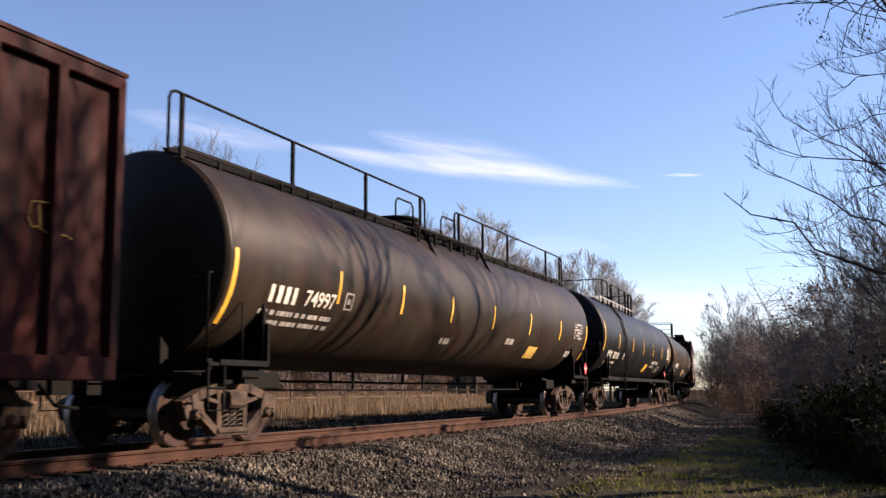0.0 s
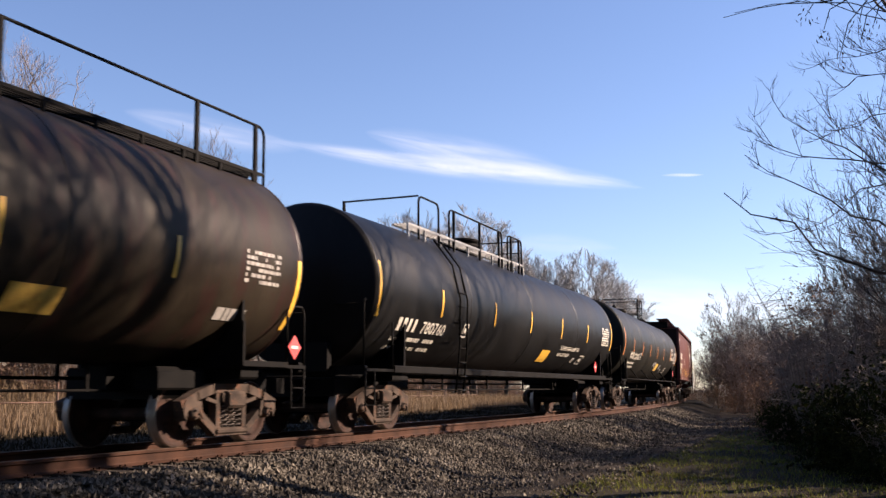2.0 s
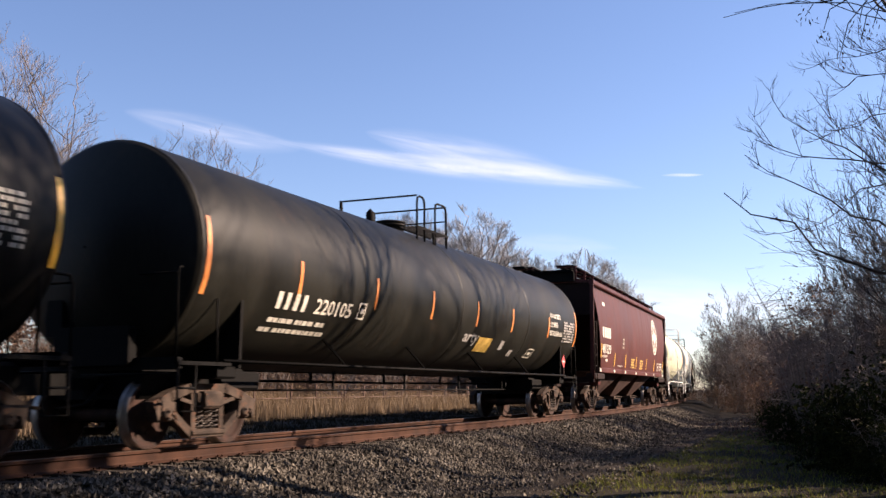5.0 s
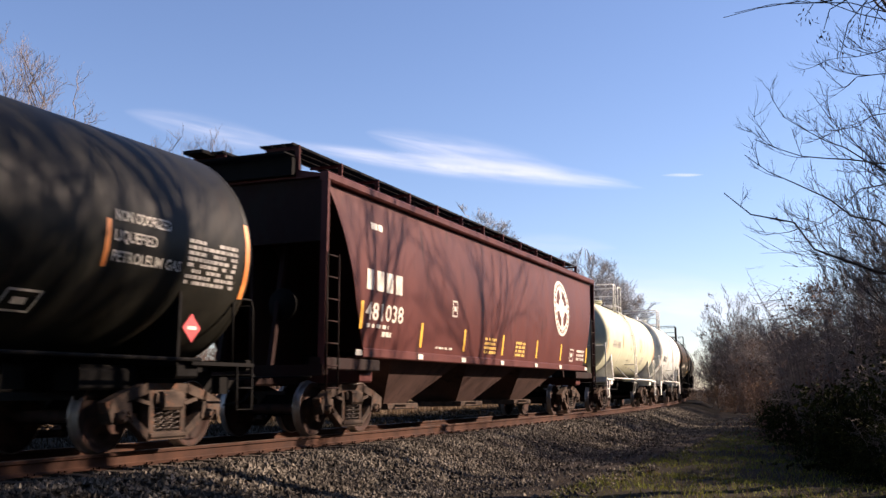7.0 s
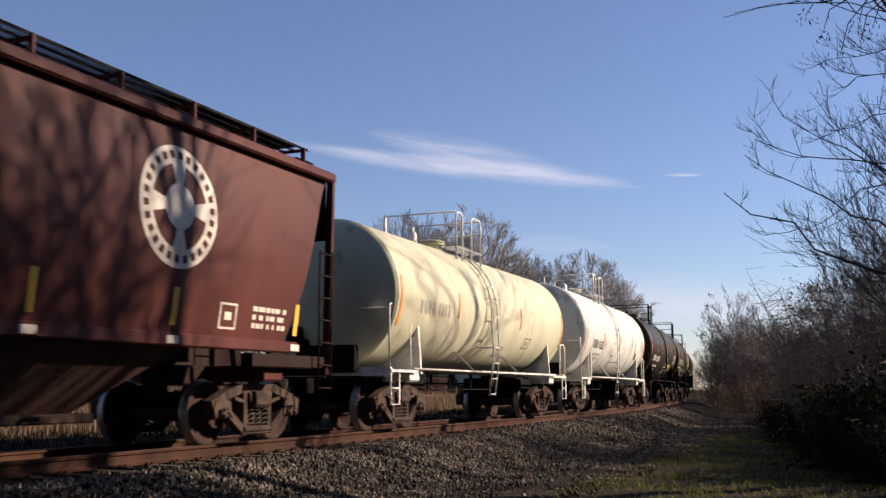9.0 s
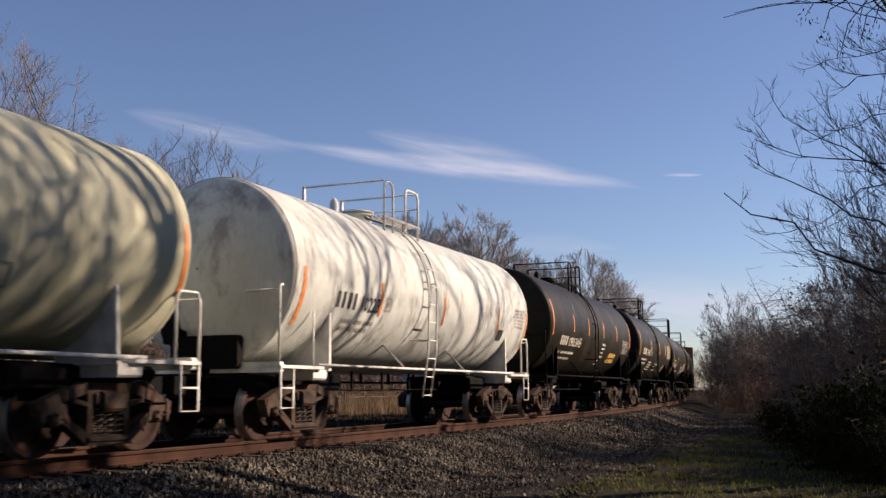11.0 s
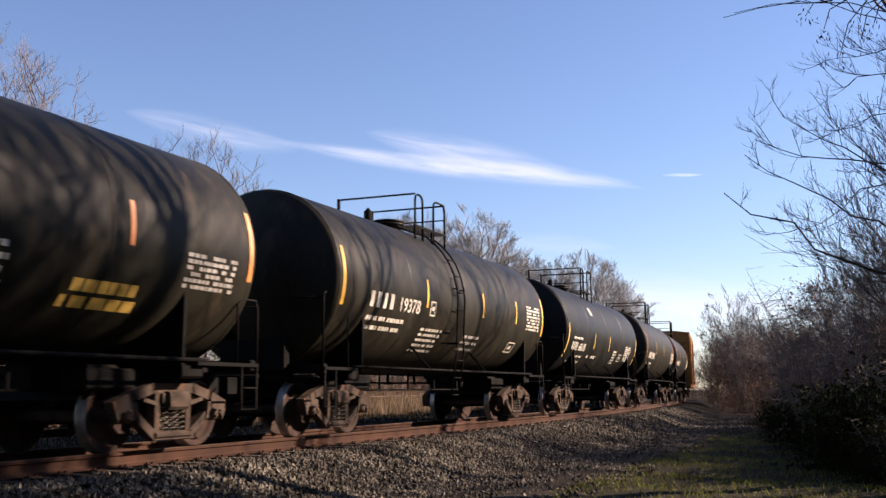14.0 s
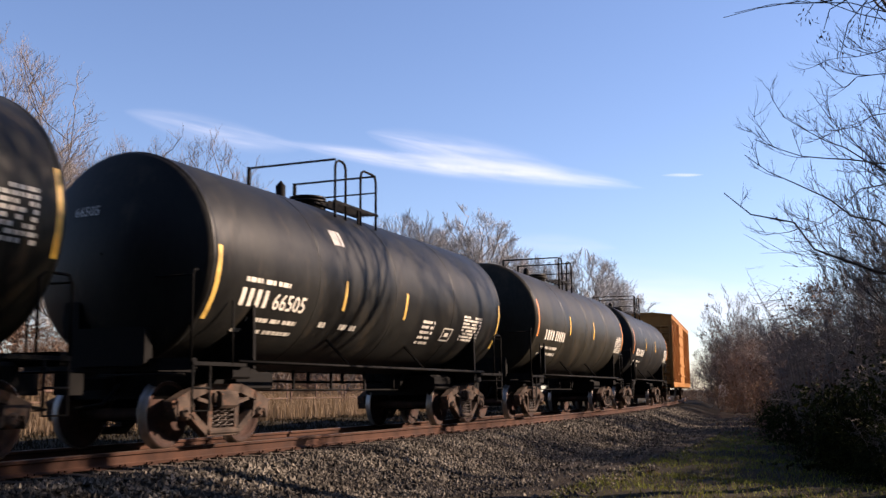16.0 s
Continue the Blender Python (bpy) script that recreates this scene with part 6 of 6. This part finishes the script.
    m.tube([(9.4, 9.6, 4.4), (7.2, 8.8, 4.25), tuple(base), (4.1, 8.1, 3.95), (3.72, 8.15, 3.93)], [0.035, 0.026, 0.018, 0.010, 0.004], 6)
    rr = random.Random(5)
    for tip in tips:
        tip = Vector(tip)
        st = Vector((min(4.4, tip.x + 0.2), 8.1, 3.94))
        m.tube([st, st.lerp(tip, 0.5) + Vector((-0.04, 0, 0.05)), tip], [0.007, 0.005, 0.003], 4)
        for k in range(16):
            c = tip + Vector((rr.gauss(0, 0.035), rr.gauss(0, 0.035), rr.gauss(-0.02, 0.055)))
            d = Vector((rr.gauss(0, 0.6), rr.gauss(0, 0.6), -1)).normalized() * 0.05
            s = d.orthogonal().normalized() * 0.009
            leaf.add([c, c + d * 0.5 + s, c + d, c + d * 0.5 - s], [(0, 1, 2), (0, 2, 3)])
    part("twig", m, M_TWIG, b)
    tagged(part("withered_seed", leaf, M_DEADLEAF, b), kind="stuff")
    # shrubs
    green = shrub("dense olive-leaved bush beside the lane", 51, at_ground(8.5, 18.6), 1.9, 2.1, M_LEAF, 9000, 0.055)
    bare = shrub("tangled bare bush with few leaves", 52, at_ground(9.2, 24.4), 2.2, 3.9, M_DEADLEAF, 2200, 0.045, 40)
    brown = shrub("dense russet-brown bush with withered leaves", 53, at_ground(16.2, 46), 2.6, 4.4, M_DEADLEAF, 3600, 0.06, 56)
    tall_brown = shrub("tall tangled russet-brown bush", 55, at_ground(20.4, 60), 1.9, 4.7, M_DEADLEAF, 3400, 0.06, 60)
    for src, x, y, turn, k in (
            (green, 6.9, 13.6, 70, 0.5), (green, 7.7, 15.4, 140, 0.55), (green, 6.6, 12.2, 30, 0.42), (green, 8.2, 20.0, 60, 0.5), (green, 8.9, 22.4, 110, 0.55), (green, 9.3, 25.2, 200, 0.6), (green, 10.2, 28.4, 320, 0.65), (green, 11.0, 31.6, 80, 0.65), (green, 12.2, 35.4, 150, 0.7), (green, 13.4, 39.6, 240, 0.7), (green, 9.0, 17.2, 10, 0.7), (green, 9.2, 20.4, 210, 0.85), (bare, 10.6, 18.8, 50, 0.8), (green, 10.0, 22.8, 20, 0.8), (bare, 11.6, 21.8, 90, 0.85),
            (green, 10.9, 25.4, 260, 0.85), (bare, 13.0, 25.6, 160, 0.85), (green, 12.2, 29.2, 250, 0.85), (bare, 14.6, 31.0, 60, 0.9), (brown, 13.6, 33.8, 20, 0.55), (bare, 16.2, 36, 280, 0.9), (brown, 15.0, 39, 120, 0.6), (brown, 16.4, 44, 190, 0.7), (brown, 18.2, 50.5, 220, 0.75),
            (brown, 19.0, 55, 40, 0.85), (bare, 19.6, 44, 10, 1.0), (brown, 19.4, 59, 310, 1.0), (bare, 20.6, 52, 200, 1.0), (brown, 20.8, 65, 100, 1.05), (bare, 24, 66, 60, 1.0), (brown, 22.0, 73, 180, 1.1),
            (bare, 23.0, 56, 150, 1.2), (bare, 15.0, 22.5, 260, 1.0), (brown, 27, 78, 200, 1.4), (brown, 29, 95, 70, 1.6), (brown, 20.2, 68, 10, 0.9), (brown, 26.8, 88, 130, 1.0), (brown, 29.0, 98, 250, 1.1), (brown, 26.4, 84, 30, 0.9), (brown, 25.2, 95, 60, 0.9), (brown, 27.4, 100, 170, 1.1), (brown, 24.8, 104, 290, 0.8), (brown, 22.4, 76, 200, 0.7), (tall_brown, 17.6, 50, 30, 0.72), (tall_brown, 19.4, 55, 130, 0.8), (tall_brown, 17.6, 45, 250, 0.72), (tall_brown, 20.4, 52, 300, 0.85), (tall_brown, 19.4, 47, 80, 0.85),
            (bare, 8.6, 9.8, 100, 1.0), (green, 9.6, 10.8, 10, 1.1),
            (green, 14.2, 25.4, 40, 1.7), (green, 16.0, 28.6, 130, 1.8), (green, 17.6, 32.2, 220, 1.8), (green, 19.4, 36.0, 310, 1.8), (green, 7.7, 18.3, 75, 0.5), (green, 7.3, 16.6, 160, 0.45)):
        place(src, x, y, turn, k)
    # scrub on the bank beyond the track
    scrub = shrub("dry yellow-brown scrub on the bank", 54, at_ground(-14, 28), 1.8, 2.0, M_DEADLEAF, 1800, 0.06, 26)
    for k in range(120):
        u, s = rng.uniform(-14, 150), rng.uniform(-34, -20)
        p = on_track(u, s)
        place(scrub, p.x, p.y, rng.uniform(0, 360), rng.uniform(0.8, 1.9))


def fence():
    """Low two-rail pipe fence beyond the track."""
    f = thing("pipe_fence", "low rusted two-rail pipe fence in dry grass", "fence")
    side = -14.5
    us = list(np.arange(-12, 70, 3.1))
    for z, r in ((0.86, 0.04), (0.5, 0.025)):
        for a, b in zip(us, us[1:]):
            m = Mesh()
            m.tube([on_track(a, side, z), on_track(b, side, z)], r, 6)
            part("fence_rail", m, M_FENCE, f)
    for i, u in enumerate(us):
        for du in (0.0, 0.4) if i % 2 else (0.0,):
            m = Mesh()
            g = on_track(u + du, side)
            zg = float(ground_height([g.x], [g.y])[0])
            m.tube([on_track(u + du, side, zg - 0.05), on_track(u + du, side, 1.12)], 0.04, 6)
            part("fence_post", m, M_FENCE, f)


def signal_box():
    g = on_track(84, 4.0)
    zg = float(ground_height([g.x], [g.y])[0])
    t = thing("signal_cabinet", "small white trackside cabinet on a post", "cabinet", at=Matrix.Translation((g.x, g.y, zg)))
    m = Mesh()
    m.box(-0.35, 0.35, -0.25, 0.25, 0.9, 1.9, 0.03)
    part("cabinet_body", m, M_WHITE_STEEL, t)
    m = Mesh()
    m.tube([(0, 0, -0.1), (0, 0, 0.9)], 0.06, 8)
    part("post", m, M_GALV, t)


def cloud():
    """Thin streaks of high cloud far behind everything."""
    mt = bpy.data.materials.new("thin_cirrus")
    mt.use_nodes = True
    nt = mt.node_tree
    n, l = nt.nodes, nt.links
    n.clear()
    out = n.new("ShaderNodeOutputMaterial")
    mix = n.new("ShaderNodeMixShader")
    tr = n.new("ShaderNodeBsdfTransparent")
    em = n.new("ShaderNodeEmission")
    em.inputs["Color"].default_value = (0.93, 0.97, 1.0, 1)
    em.inputs["Strength"].default_value = 0.43
    tc = n.new("ShaderNodeTexCoord")
    mp = n.new("ShaderNodeMapping")
    mp.inputs["Scale"].default_value = (2.0, 9.0, 1)
    ns = n.new("ShaderNodeTexNoise")
    ns.inputs["Scale"].default_value, ns.inputs["Detail"].default_value, ns.inputs["Roughness"].default_value = 1.6, 6, 0.55
    l.new(tc.outputs["UV"], mp.inputs["Vector"])
    l.new(mp.outputs[0], ns.inputs["Vector"])
    at = n.new("ShaderNodeAttribute")
    at.attribute_name = "thickness"
    mr = n.new("ShaderNodeMapRange")
    mr.inputs[1].default_value, mr.inputs[2].default_value, mr.inputs[3].default_value, mr.inputs[4].default_value = 0.3, 0.7, 0.2, 1.0
    l.new(ns.outputs["Fac"], mr.inputs[0])
    mul = n.new("ShaderNodeMath")
    mul.operation = "MULTIPLY"
    l.new(at.outputs["Fac"], mul.inputs[0])
    l.new(mr.outputs[0], mul.inputs[1])
    l.new(mul.outputs[0], mix.inputs[0])
    l.new(tr.outputs[0], mix.inputs[1])
    l.new(em.outputs[0], mix.inputs[2])
    l.new(mix.outputs[0], out.inputs["Surface"])
    # each streak: its line from end to end in degrees right of and above straight ahead, half width, thickness
    streaks = [((-10.0, 14.1), (11.6, 11.2), 0.7, 0.75), ((-4.5, 14.6), (7.5, 12.2), 1.15, 0.5), ((-3.0, 13.5), (11.0, 11.5), 0.7, 0.5), ((12.4, 11.85), (14.8, 11.75), 0.13, 0.7),
               ((-18, 15.2), (-8, 13.6), 1.0, 0.35), ((3, 8.6), (10, 7.9), 0.7, 0.22), ((7.5, 5.4), (21, 4.0), 1.7, 0.55), ((-30, 9.0), (30, 3.0), 3.5, 0.22)]
    for (a0, e0), (a1, e1), w, thick in streaks:
        nx, ny, D = 48, 12, 2200.0
        v, t, uv = [], [], []
        for i in range(nx + 1):
            for j in range(ny + 1):
                p, q = i / nx, j / ny * 2 - 1
                ww = w * (math.sin(math.pi * min(1, max(0, p))) ** 0.6 + 0.02)
                a = radians(a0 + (a1 - a0) * p)
                e = radians(e0 + (e1 - e0) * p + q * ww + 0.05 * w * math.sin(p * 7 + a0))
                v.append((D * math.sin(a) * math.cos(e), D * math.cos(a) * math.cos(e), D * math.sin(e)))
                t.append(thick * max(0.0, 1 - q * q) ** 2.4 * math.sin(math.pi * p) ** 0.7)
                uv.append((p * (a1 - a0) / 12 + a0, q * w / 6))
        f = [(i * (ny + 1) + j, (i + 1) * (ny + 1) + j, (i + 1) * (ny + 1) + j + 1, i * (ny + 1) + j + 1) for i in range(nx) for j in range(ny)]
        me = bpy.data.meshes.new("cirrus_cloud")
        me.from_pydata(v, [], f)
        at_ = me.attributes.new("thickness", "FLOAT", "POINT")
        at_.data.foreach_set("value", t)
        lay = me.uv_layers.new(name="UVMap")
        for poly in me.polygons:
            for li in poly.loop_indices:
                lay.data[li].uv = uv[me.loops[li].vertex_index]
        me.materials.append(mt)
        D += 50
        tagged(new("cirrus_cloud", me), "thin white streak of high cloud", "cloud", "streaks of cloud", "structure")


plant_trees()
fence()
signal_box()
cloud()


# ---------------------------------------------------------------- movement
def motions():
    ts = [k * 0.5 for k in range(33)]

    def frame_of(mid, half, t):
        s = mid - SPEED * t
        a, b = on_track(s - half), on_track(s + half)
        return (a + b) / 2, math.atan2(b.y - a.y, b.x - a.x)

    for car, mid, half in CARS:
        rows = []
        for t in ts:
            p, a = frame_of(mid, half, t)
            rows.append((t, Matrix.Translation(p) @ Matrix.Rotation(a, 4, "Z")))
        walk(car, rows)
    for b, mid, x, half in BOGIES:
        rows = []
        for t in ts[::2]:
            _, a = frame_of(mid, half, t)
            own = math.pi / 2 - float(np.interp(mid + x - SPEED * t, U, TH))
            rows.append((t, Matrix.Translation((x, 0, 0)) @ Matrix.Rotation(own - a, 4, "Z")))
        walk(b, rows)
    for w, x in WHEELSETS:
        turn = random.Random(w.name).uniform(0, 6.28)
        walk(w, [(k / 15, Matrix.Translation((x, 0, WHEEL_R)) @ Matrix.Rotation(turn - SPEED * k / 15 / WHEEL_R, 4, "Y")) for k in range(241)])


motions()
